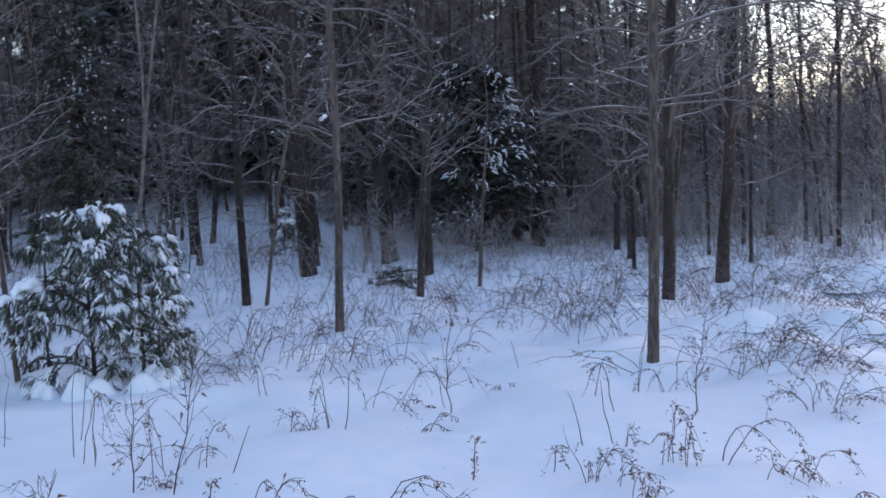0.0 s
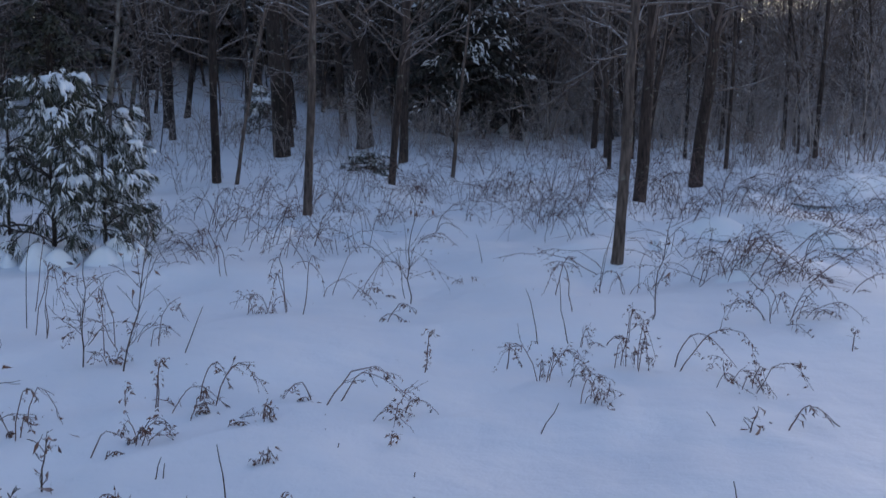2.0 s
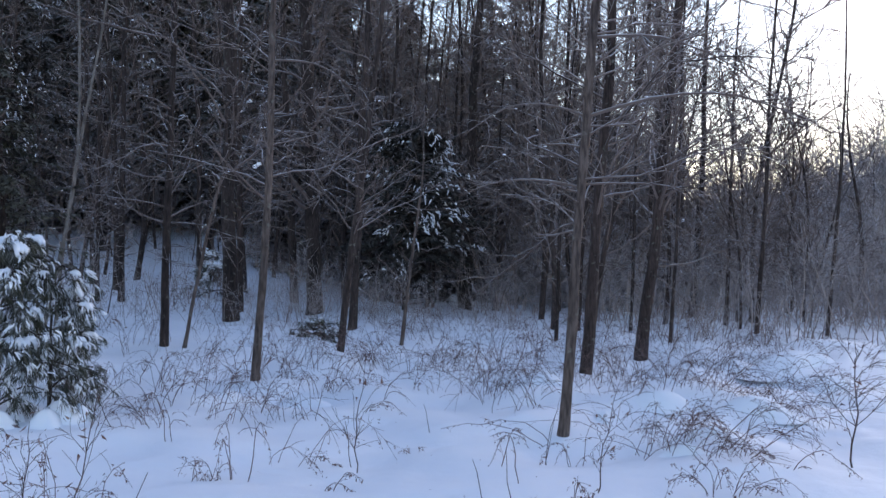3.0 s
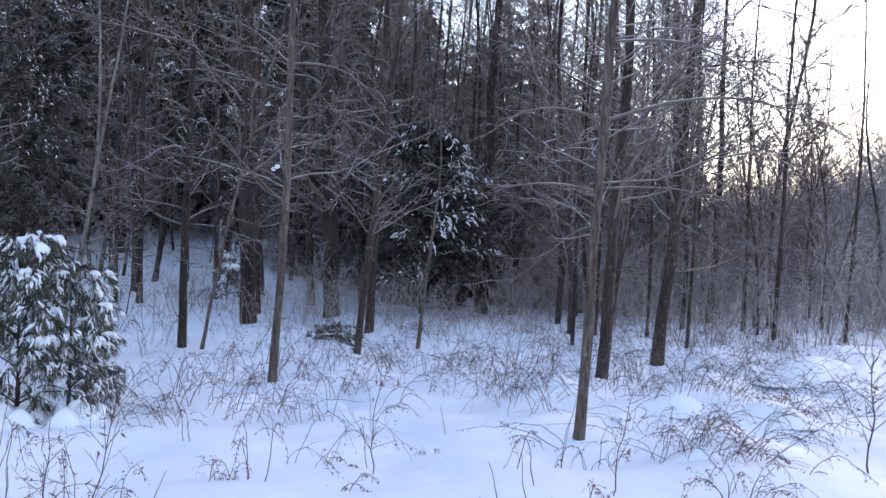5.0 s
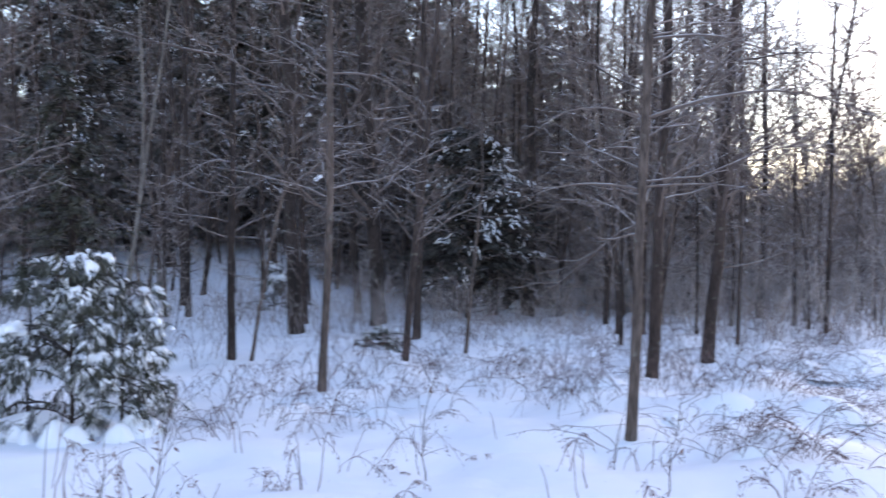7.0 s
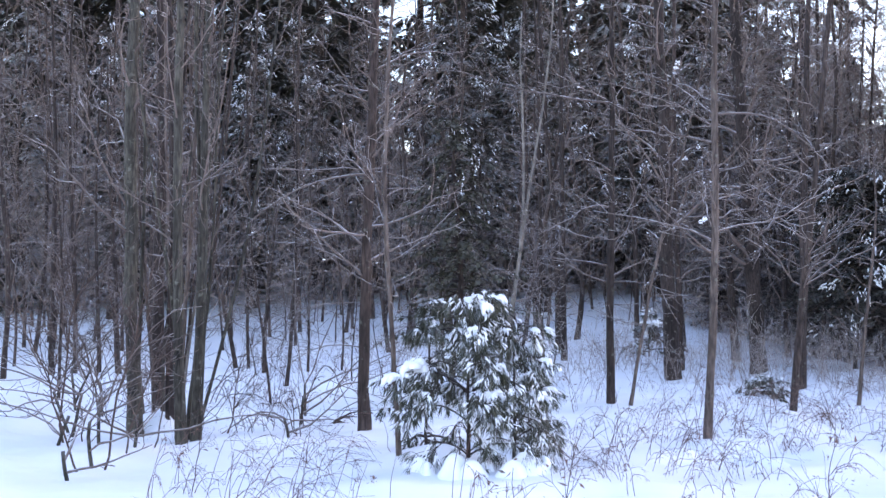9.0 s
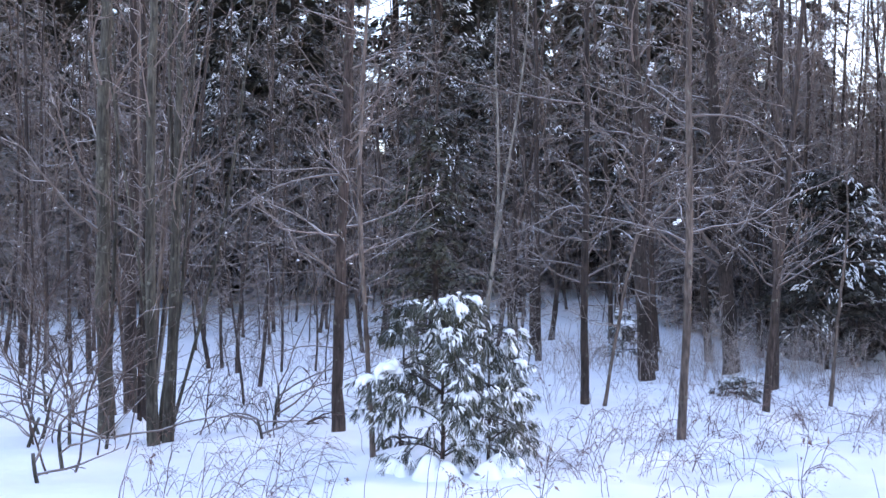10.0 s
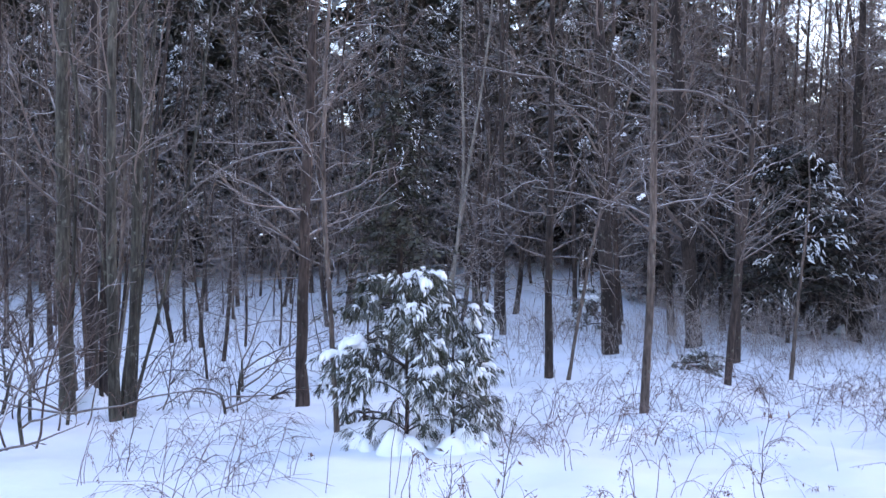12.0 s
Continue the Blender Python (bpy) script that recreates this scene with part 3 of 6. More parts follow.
def weed(x, y, kind, high, wide, turn=0.0, seed=0, label="", thick=1.0, leaf=1.0, dark=False, rust=False):
    """A dry plant of the past summer that stands out of the snow."""
    rng = np.random.default_rng(seed + 7000)
    names = {"stick": "dead_sapling", "sprig": "dry_sapling", "arch": "arching_weed", "clump": "weed_clump", "head": "seed_weed", "fern": "dead_fern", "bush": "dry_shrub"}
    says = {"stick": "thin bare brown stem standing in the snow", "sprig": "small leafless sapling with few twigs in snow",
            "arch": "dry brown weed stem bent over the snow", "clump": "tangled clump of dry brown weeds in snow",
            "head": "dry weed with dark curled seed heads in snow", "fern": "dead brown fern frond drooping on snow",
            "bush": "leafless brown shrub with arching thin stems in snow"}
    kinds = {"stick": "stem", "sprig": "sapling", "arch": "weed", "clump": "weed", "head": "weed", "fern": "fern", "bush": "shrub"}
    ob = tagged(new(names[kind]), label or says[kind], kinds[kind], "dry plants in the snow")
    ob.location = (x, y, lie(x, y))
    wood = STALK_DARK if dark else STALK
    dry = RUST_LEAF if rust else DEAD_LEAF
    r = (0.0035 if kind in ("bush", "clump") else 0.0032) * thick
    o = np.array((0, 0, -0.08))
    if kind == "stick":
        t = Tubes()
        t.tube(arc(rng, o, turn, high + 0.08, wide, 0, 6), np.linspace(r * 1.2, r * 0.6, 6), 5)
        part("stem", t, wood, ob)
    elif kind == "sprig":
        t, g = Tubes(), Tubes()
        line = arc(rng, o, turn, high + 0.08, wide * 0.4, 0, 9)
        t.tube(line, np.linspace(r * 1.7, r * 0.6, 9), 5)
        part("stem", t, wood, ob)
        for i in range(6 + int(high * 7)):
            k = rng.integers(2, 8)
            e = fork(rng, np.array((0, 0, 1.0)), 25, 60)
            spread(g, rng, line[k], e, rng.uniform(0.2, 0.5) * high, r * 0.75, 1, r * 0.45, 6, 0.05)
        part("twig_crown", g, wood, ob, kind="stuff")
        if leaf:
            v = Tubes()
            for i in range(int(14 * leaf)):
                leaflet(v, rng, line[rng.integers(3, 9)] + rng.normal(0, 0.08 * high + 0.02, 3), rng.uniform(0.025, 0.07))
            part("foliage", v, dry, ob, "curled dead leaves", False, "stuff")
    elif kind == "arch":
        for i in range(rng.integers(1, 4)):
            t, v = Tubes(), Tubes()
            k = 1.0 if i == 0 else rng.uniform(0.3, 0.95)
            rise, run = (high + 0.08) * k, wide * k * rng.uniform(0.75, 1.05)
            line = arc(rng, o + rng.normal(0, 0.05, 3) * (1, 1, 0), turn + rng.normal(0, 0.45), rise, run, rng.uniform(0.4, 0.95), 11)
            t.tube(line, np.linspace(r * 1.3, r * 0.4, 11), 4)
            for j in range(rng.integers(3, 8)):
                q = rng.integers(3, 10)
                d = line[q + 1] - line[q]
                d = fork(rng, d / np.linalg.norm(d), 15, 55)
                tw = bough(rng, line[q], d, math.hypot(rise, run) * rng.uniform(0.08, 0.28), 4, 0.2, -0.12)
                t.tube(tw, np.linspace(r * 0.6, r * 0.35, 5), 3)
                for m in range(int(rng.integers(0, 6) * leaf)):
                    leaflet(v, rng, tw[rng.integers(2, 5)], rng.uniform(0.014, 0.036), 1.0)
            stem = part("stem", t, wood, ob)
            for j in range(int(13 * leaf)):
                q = 5 + 5.0 * rng.uniform(0, 1) ** 0.7
                m = min(int(q), 9)
                leaflet(v, rng, line[m] + (line[m + 1] - line[m]) * (q - m), rng.uniform(0.014, 0.036), 1.2)
            if v.v:
                part("seed_head", v, dry, stem, "row of drooping brown seed pods", False, "stuff")
    elif kind in ("clump", "bush"):
        t, v = Tubes(), Tubes()
        n = int(rng.integers(5, 9) * (1.35 if kind == "bush" else 1))
        for i in range(n):
            a = turn + rng.normal(0, 0.6) + (math.pi if rng.uniform() < 0.2 else 0)
            rise, run = (high + 0.08) * rng.uniform(0.3, 1.08), wide * rng.uniform(0.25, 1.0)
            line = arc(rng, o + rng.normal(0, 0.24 * wide, 3) * (1, 1, 0), a, rise, run * rng.uniform(0.8, 1.5), rng.uniform(0.3, 0.95))
            t.tube(line, np.linspace(r, r * 0.35, 9), 3)
            size = math.hypot(rise, run)
            for b in range(rng.integers(3, 7)):
                k = rng.integers(3, 8)
                d = line[k + 1] - line[k]
                d = fork(rng, d / np.linalg.norm(d), 15, 50)
                tw = bough(rng, line[k], d, size * rng.uniform(0.15, 0.45), 4, 0.11, -0.06)
                t.tube(tw, np.linspace(r * 0.5, r * 0.28, 5), 3)
                for j in range(int(rng.integers(0, 4) * leaf)):
                    leaflet(v, rng, tw[rng.integers(2, 5)], rng.uniform(0.015, 0.036))
            for j in range(int(rng.integers(2, 7) * leaf)):
                leaflet(v, rng, line[rng.integers(4, 9)] + rng.normal(0, 0.02, 3), rng.uniform(0.015, 0.036))
        part("stalk_tangle", t, wood, ob, kind="stuff")
        if leaf and v.v:
            part("foliage", v, dry, ob, "withered brown leaves and seed heads", False, "stuff")
    elif kind == "head":
        for i in range(rng.integers(1, 4)):
            t, v = Tubes(), Tubes()
            line = arc(rng, o + rng.normal(0, 0.03, 3) * (1, 1, 0), turn + rng.normal(0, 0.6), (high + 0.08) * rng.uniform(0.7, 1.05), wide * rng.uniform(0.2, 0.6), 0.15)
            t.tube(line, np.linspace(r * 1.3, r * 0.6, 9), 4)
            stem = part("stem", t, wood, ob)
            for j in range(int(22 * leaf)):
                leaflet(v, rng, line[rng.integers(3, 9)] + rng.normal(0, 0.014, 3), rng.uniform(0.016, 0.038))
            part("seed_head", v, dry, stem, "dense dark brown seed head", False, "stuff")
    else:
        t, v = Tubes(), Tubes()
        line = arc(rng, o, turn, high + 0.08, wide, 0.75, 12)
        t.tube(line, np.linspace(r * 1.3, r * 0.5, 12), 4)
        part("stem", t, wood, ob)
        for k in range(3, 12):
            for s in (-1, 1):
                if rng.uniform() < 0.2:
                    continue
                a = turn + s * rng.uniform(0.5, 1.5)
                long = (0.07 * math.sin((k - 2) / 10 * math.pi) + 0.04) * rng.uniform(0.5, 1.2)
                at = line[k]
                v.blade(at, at + np.array((math.cos(a) * long * 0.8, math.sin(a) * long * 0.8, -long * rng.uniform(0.3, 0.9))), (math.cos(turn) * 0.005, math.sin(turn) * 0.005, 0), rng.normal(0, 0.008, 3))
        part("foliage", v, dry, ob, "drooping brown leaflets", False, "stuff")
    return ob


def litter(count, seed):
    """Seeds, bark flakes and twig ends blown over the snow."""
    rng = np.random.default_rng(seed)
    t = Tubes()
    for i in range(count):
        x, y = rng.uniform(-4.5, 4.5), 3.2 + 11 * rng.uniform(0, 1) ** 1.5
        a, far = rng.uniform(0, 6.283), rng.uniform(0.01, 0.035)
        p = np.array((x, y, lie(x, y) + 0.022))
        d = np.array((math.cos(a), math.sin(a), rng.uniform(0.0, 0.5)))
        t.blade(p, p + d * far, np.array((-d[1], d[0], 0)) * far * rng.uniform(0.12, 0.3), (0, 0, 0.2 * far))
    tagged(new("plant_litter", t.mesh("plant_litter", DEAD_LEAF)), "scattered brown seeds and twig ends on snow", "litter", kind="stuff")


def snow_mound(x, y, wide, high, seed):
    """A soft heap where snow lies over bent brush."""
    rng = np.random.default_rng(seed + 300)
    t = Tubes()
    t.heap((0, 0, -0.06), wide * 0.5, high + 0.06, rng)
    ob = new("snow_mound", t.mesh("snow_mound", LOAD))
    ob.location = (x, y, lie(x, y))
    tagged(ob, "rounded heap of white snow over bent brush", "snow", "snow heaps in the brush")


# ---- ground ----
def ground_lines(lo, hi, step, far, grow):
    mid = list(np.arange(lo, hi, step))
    up, s = [hi], step
    while up[-1] < far:
        s *= grow
        up.append(up[-1] + s)
    down, s = [lo], step
    while down[-1] > -far:
        s *= grow
        down.append(down[-1] - s)
    return np.array(down[:0:-1] + mid + up)


def snow_ground():
    xs, ys = ground_lines(-9, 7, 0.075, 600, 1.09), ground_lines(2.5, 21, 0.075, 600, 1.09)
    v = []
    for yy in ys:
        for xx in xs:
            z = lie(xx, yy)
            if abs(xx) < 30 and -5 < yy < 45:
                z += (0.035 + 0.045 * min(1, max(0, (yy - 8) / 4))) * noise.noise((xx * 1.3, yy * 1.3, 0.3)) + 0.02 * noise.noise((xx * 3.7, yy * 3.7, 3.0))
            v.append((xx, yy, z))
    w = len(xs)
    f = [(j * w + i, j * w + i + 1, (j + 1) * w + i + 1, (j + 1) * w + i) for j in range(len(ys) - 1) for i in range(w - 1)]
    me = bpy.data.meshes.new("ground")
    me.from_pydata(v, [], f)
    me.materials.append(SNOW)
    me.polygons.foreach_set("use_smooth", [True] * len(f))
    tagged(new("ground", me), "deep untrodden bluish white snow cover", "snow", kind="structure")


snow_ground()

# ---- the wood behind ----
rnd = random.Random(5)


def far_tree(seed, height, radius, limbs, reach, low, rise=(5, 55), fine=0.0055):
    rng = np.random.default_rng(seed)
    ob = tagged(new("bare_tree"), "slender leafless tree deep in the dark wood", "tree", "bare trees of the wood")
    pts, rad = trunk_line(rng, radius, height, rng.normal(0, 0.045, 2), 0.2)
    t, c = Tubes(), Tubes()
    t.tube(pts, rad, 7)
    for i in range(limbs):
        s = (i + rng.uniform(0, 1)) / limbs
        a, e = rng.uniform(0, 6.283), math.radians(rng.uniform(*rise))
        d = np.array((math.cos(a) * math.cos(e), math.sin(a) * math.cos(e), math.sin(e)))
        spread(c, rng, on_line(pts, low + (height * 0.98 - low) * s), d, reach * rng.uniform(0.4, 1.2) * (1 - 0.45 * s), max(radius * 0.22, fine * 1.6), 2, fine, 2.6, 0.02)
    part("trunk", t, BARK_FAR, ob)
    part("crown", c, TWIG_FAR, ob, "fine grey-brown twigs with rime")
    return ob


def thicket(seed, high, wide, stems):
    rng = np.random.default_rng(seed)
    ob = tagged(new("bare_shrub"), "dense leafless grey-brown shrub in the wood", "shrub", "undergrowth of the wood")
    c = Tubes()
    for i in range(stems):
        a, q = rng.uniform(0, 6.283), wide * 0.5 * math.sqrt(rng.uniform(0, 1))
        d = np.array((rng.normal(0, 0.28), rng.normal(0, 0.28), 1))
        spread(c, rng, (math.cos(a) * q, math.sin(a) * q, -0.1), d, high * rng.uniform(0.4, 1.1), 0.012, 2 if i % 2 else 1, 0.0045, 2.8, 0.01, 0.10)
    # pale twig colour carries painted haze as well as rime
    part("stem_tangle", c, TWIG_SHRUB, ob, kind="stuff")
    return ob


def far_woods(count, turn, dist, high, seed):
    """A distant belt of leafless woods, with haze put into its pale twig colour."""
    rng = np.random.default_rng(seed)
    c = Tubes()
    for i in range(count):
        a, d = math.radians(rng.uniform(*turn)), rng.uniform(*dist)
        x, y = -math.sin(a) * d, math.cos(a) * d
        top = high * rng.uniform(0.55, 1.1) * (1 + 0.9 * max(0.0, -math.degrees(a) - 14) / 10)
        for k in range(5):
            p = (x + rng.normal(0, 0.8), y + rng.normal(0, 0.8), lie(x, y) - 0.2)
            spread(c, rng, p, (rng.normal(0, 0.16), rng.normal(0, 0.16), 1), top * rng.uniform(0.6, 1.1), 0.05, 1, 0.018, 2.2, 0.01, 0.1)
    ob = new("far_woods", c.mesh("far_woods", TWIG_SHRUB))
    tagged(ob, "distant belt of leafless grey-brown woods", "woods", kind="stuff")


FRONT = []          # places of the trees at the wood's edge, kept free by the wood behind


def strew(models, count, turn, dist, scale=(0.8, 1.25), gap=1.0, slim=1.0):
    """Copies of the models over a sector of the plan (degrees to the left of +y, metres)."""
    made = 0
    for _ in range(count * 6):
        if made == count:
            break
        a, d = radians(rnd.uniform(*turn)), math.sqrt(rnd.uniform(dist[0] ** 2, dist[1] ** 2))
        x, y = -math.sin(a) * d, math.cos(a) * d
        if any((x - u) ** 2 + (y - w) ** 2 < gap * gap for u, w in FRONT):
            continue
        made += 1
        FRONT.append((x, y))
        k = rnd.uniform(*scale)
        ob = copy_thing(rnd.choice(models), pose(x, y, lie(x, y) - 0.05, 0, 0, rnd.uniform(0, 360)))
        ob.scale = (k * slim, k * slim, k)


def park(models):
    """Sets the models themselves among the far wood."""
    for ob in models:
        a, d = radians(rnd.uniform(5, 40)), rnd.uniform(55, 75)
        x, y = -math.sin(a) * d, math.cos(a) * d
        ob.location = (x, y, lie(x, y) - 0.05)

# ---- trees at the wood's edge ----
straight_tree = bare_tree(-2.08, 14.07, 0.052, 10, (0.040, 0.006), 11, BARK_GREY, low=2.2, limbs=24)
FRONT.append((-2.08, 14.07))
limb(straight_tree, 3.98, (1.56, 0.13, -0.79), 0.022, 0.16, 2.4)
limb(straight_tree, 2.67, (-0.31, -0.05, -0.08), 0.01, 0.1, 3, snow=1)
leaning_tree = bare_tree(1.32, 10.42, 0.053, 9.5, (0.086, -0.012), 12, BARK_GREY, low=1.9, limbs=26, reach=1.7, rise=(-5, 30), label="leaning grey-barked tree with long level limbs in snow")
FRONT.append((1.32, 10.42))
limb(leaning_tree, 3.69, (1.63, -0.39, -0.54), 0.02, 0.12, 2.6)
limb(leaning_tree, 2.96, (2.26, -0.60, -0.13), 0.024, 0.12, 2.6)
limb(leaning_tree, 2.96, (-1.19, 0.10, -0.23), 0.018, 0.18, 2.6)
limb(leaning_tree, 2.30, (-1.14, 0.10, -0.09), 0.02, 0.1, 2.6)
limb(leaning_tree, 2.33, (1.14, -0.23, -0.11), 0.016, 0.05, 2.6)
limb(leaning_tree, 3.24, (-0.81, 0.09, 0.31), 0.014, 0.1, 2.6)
limb(leaning_tree, 3.40, (0.79, -0.15, 0.46), 0.014, 0.1, 2.6)
limb(leaning_tree, 2.67, (-0.70, 0.08, -0.06), 0.012, 0.1, 2.6)
limb(leaning_tree, 2.04, (-0.52, 0.06, 0.25), 0.01, 0.0, 2.6)
limb(leaning_tree, 2.77, (0.77, -0.14, 0.26), 0.014, 0.1, 2.6)
bare_tree(2.22, 15.42, 0.082, 12, (0.033, -0.005), 13, BARK_RED, low=2.2, limbs=36, reach=2.6, rise=(15, 60), label="reddish-brown straight tree trunk in snowy brush")
FRONT.append((2.22, 15.42))
brush_tree = bare_tree(3.70, 19.27, 0.103, 13, (0.061, -0.012), 14, BARK_RED, low=2.4, limbs=36, reach=2.8, rise=(15, 60), label="reddish-brown tree trunk rising from snowy brush")
FRONT.append((3.70, 19.27))
limb(brush_tree, 2.45, (1.06, -0.24, -0.65), 0.02, 0.02, 2.6)
limb(brush_tree, 1.58, (1.78, -0.44, 0.66), 0.024, -0.08, 2.6)
limb(brush_tree, 1.72, (1.12, -0.25, -0.30), 0.018, 0.02, 2.6)
limb(brush_tree, 1.48, (0.89, -0.20, -1.02), 0.018, 0.1, 2.6)
for i in range(12):
    side, up = (-1, 1)[i % 2], 3.0 + 0.28 * i
    limb(brush_tree, up, (side * (1.5 - 0.03 * i), 0.3 * (-1) ** (i // 2), 0.9 + 0.1 * i), 0.026 - 0.001 * i, 0.04, 2.2)
dark_tree = bare_tree(-4.41, 19.27, 0.068, 12, (-0.005, -0.001), 15, BARK_DARK, low=2.0, limbs=26, label="slim dark-barked tree standing in deep snow")
FRONT.append((-4.41, 19.27))
limb(dark_tree, 5.20, (-2.67, -0.77, 0.67), 0.026, -0.04, 2.6)
bare_tree(-4.06, 19.32, 0.032, 7, (0.201, 0.037), 16, BARK_GREY, low=1.2, limbs=18, reach=1.0, label="thin leaning grey sapling in deep snow")
FRONT.append((-4.06, 19.32))
stout_tree = bare_tree(-4.37, 25.47, 0.166, 16, (-0.036, -0.006), 17, BARK_DARK, low=3, limbs=30, reach=2.2, label="stout dark tree trunk in the wood")
FRONT.append((-4.37, 25.47))
limb(stout_tree, 4.48, (0.79, 0.13, 0.81), 0.02, 0.05, 2, snow=4)
limb(stout_tree, 6.27, (0.41, 0.07, 0.92), 0.03, 0.05, 2, snow=5)
bare_tree(-2.76, 28.52, 0.195, 16, (-0.045, -0.005), 18, BARK_DARK, low=2.5, limbs=30, reach=2.2, label="stout dark tree trunk in the wood")
FRONT.append((-2.76, 28.52))
bare_tree(-3.58, 30.96, 0.106, 14, (-0.051, -0.006), 19, BARK_DARK, low=2, limbs=24, reach=1.8, label="dark tree trunk in the wood")
FRONT.append((-3.58, 30.96))
bare_tree(-4.43, 27.11, 0.077, 13, (0.005, 0.001), 20, BARK_RED, low=2, limbs=24, reach=1.8, label="slim reddish tree trunk in the wood")
FRONT.append((-4.43, 27.11))
bare_tree(-1.31, 17.82, 0.054, 11, (0.083, 0.006), 21, BARK_FAR, low=1.8, limbs=22, label="grey-barked tree with a dark wet foot in snow")
FRONT.append((-1.31, 17.82))
bare_tree(-1.55, 24.37, 0.093, 12, (0.041, 0.002), 22, BARK_FAR, low=2.0, limbs=26, label="grey-barked tree trunk in deep snow")
FRONT.append((-1.55, 24.37))
bare_tree(-0.41, 20.47, 0.037, 4.2, (0.068, 0.001), 23, BARK_GREY, low=0.8, limbs=14, reach=0.9, label="thin grey sapling in deep snow")
FRONT.append((-0.41, 20.47))
bare_tree(1.17, 33.77, 0.176, 15, (0.032, -0.001), 24, BARK_DARK, low=2, limbs=28, reach=2, label="dark tree trunk deep in the wood")
FRONT.append((1.17, 33.77))
bare_tree(-8.73, 32.01, 0.100, 14, (-0.039, -0.011), 25, BARK_DARK, low=1.5, limbs=26, reach=1.8, label="dark slender tree trunk in the wood")
FRONT.append((-8.73, 32.01))
bare_tree(-9.86, 33.66, 0.077, 13, (-0.035, -0.011), 26, BARK_DARK, low=1.5, limbs=26, reach=1.8, label="dark slender tree trunk in the wood")
FRONT.append((-9.86, 33.66))
bare_tree(-6.79, 20.87, 0.035, 9, (0.090, 0.028), 27, BARK_PALE, bend=0.13, low=1.5, limbs=20, reach=1.2, label="pale leaning sapling behind the small pine")
FRONT.append((-6.79, 20.87))
bare_tree(-7.63, 22.70, 0.043, 8, (0.066, 0.022), 28, BARK_PALE, bend=0.15, low=1.5, limbs=20, reach=1.2, label="pale leaning sapling behind the small pine")
FRONT.append((-7.63, 22.70))
bare_tree(7.69, 32.57, 0.107, 11, (0.043, -0.010), 29, BARK_FAR, low=1.5, limbs=40, reach=2.4, rise=(15, 62), label="dark slender tree against the pale sky")
FRONT.append((7.69, 32.57))
bare_tree(7.31, 24.82, 0.052, 10, (0.054, -0.016), 30, BARK_FAR, low=1.2, limbs=40, reach=2.2, rise=(15, 62), label="thin dark tree against the pale sky")
FRONT.append((7.31, 24.82))
bare_tree(9.08, 25.42, 0.043, 9, (0.035, -0.013), 31, BARK_FAR, low=1.2, limbs=36, reach=2.2, rise=(15, 62), label="thin dark tree against the pale sky")
FRONT.append((9.08, 25.42))
bare_tree(7.70, 28.92, 0.054, 9, (0.035, -0.009), 32, BARK_FAR, low=1.2, limbs=36, reach=2.2, rise=(15, 62), label="thin dark tree against the pale sky")
FRONT.append((7.70, 28.92))
bare_tree(2.64, 22.57, 0.041, 7, (0.040, -0.005), 33, BARK_DARK, low=1, limbs=18, reach=1.0, label="thin dark sapling in snowy brush")
FRONT.append((2.64, 22.57))
bare_tree(4.58, 25.17, 0.041, 8, (0.008, -0.001), 34, BARK_DARK, low=1, limbs=18, reach=1.0, label="thin dark sapling in snowy brush")
FRONT.append((4.58, 25.17))
bare_tree(2.20, 34.92, 0.056, 8, (0.014, -0.001), 35, BARK_DARK, low=1, limbs=18, reach=1.0, label="thin dark sapling in snowy brush")
FRONT.append((2.20, 34.92))
bare_tree(4.65, 21.37, 0.035, 9, (0.045, -0.010), 36, BARK_FAR, low=1, limbs=20, reach=1.0, label="thin dark sapling in snowy brush")
FRONT.append((4.65, 21.37))
pine_side_tree = bare_tree(-6.35, 13.36, 0.077, 12, (0.003, 0.001), 37, BARK_RED, low=2.0, limbs=24, label="brown-barked tree beside the small snowy pine")
FRONT.append((-6.35, 13.36))
limb(pine_side_tree, 4.33, (-0.77, -0.38, 0.37), 0.018, 0.0, 2.6)
limb(pine_side_tree, 4.22, (0.78, 0.33, 0.54), 0.018, 0.05, 2.6)
limb(pine_side_tree, 3.40, (-1.56, -0.84, -0.86), 0.024, 0.12, 2.6)
limb(pine_side_tree, 3.44, (0.78, 0.33, -0.25), 0.014, 0.05, 2.6)
limb(pine_side_tree, 2.44, (-0.71, -0.35, -0.38), 0.012, 0.1, 2.6)
limb(pine_side_tree, 1.12, (-1.15, -0.59, -0.47), 0.014, 0.16, 2.6)
limb(pine_side_tree, 0.46, (-0.49, -0.23, -0.32), 0.012, 0.05, 2.6)
limb(pine_side_tree, 1.70, (-1.20, -0.62, -0.37), 0.012, 0.1, 2.6)
bare_tree(-4.78, 10.82, 0.029, 8, (0.002, 0.001), 38, BARK_GREY, low=1.6, limbs=22, reach=1.3, bend=0.09, label="thin pale grey tree beside the small snowy pine")
FRONT.append((-4.78, 10.82))
bare_tree(-9.25, 12.47, 0.101, 11, (-0.018, -0.013), 39, BARK_OLIVE, low=2.4, limbs=9, group="stems of the tree clump", rise=(25, 65), label="upright stem of a many-stemmed tree clump in snow")
FRONT.append((-9.25, 12.47))
bare_tree(-11.58, 16.33, 0.110, 11, (-0.023, -0.016), 40, BARK_DARK, low=2.4, limbs=9, group="stems of the tree clump", rise=(25, 65), label="upright stem of a many-stemmed tree clump in snow")
FRONT.append((-11.58, 16.33))
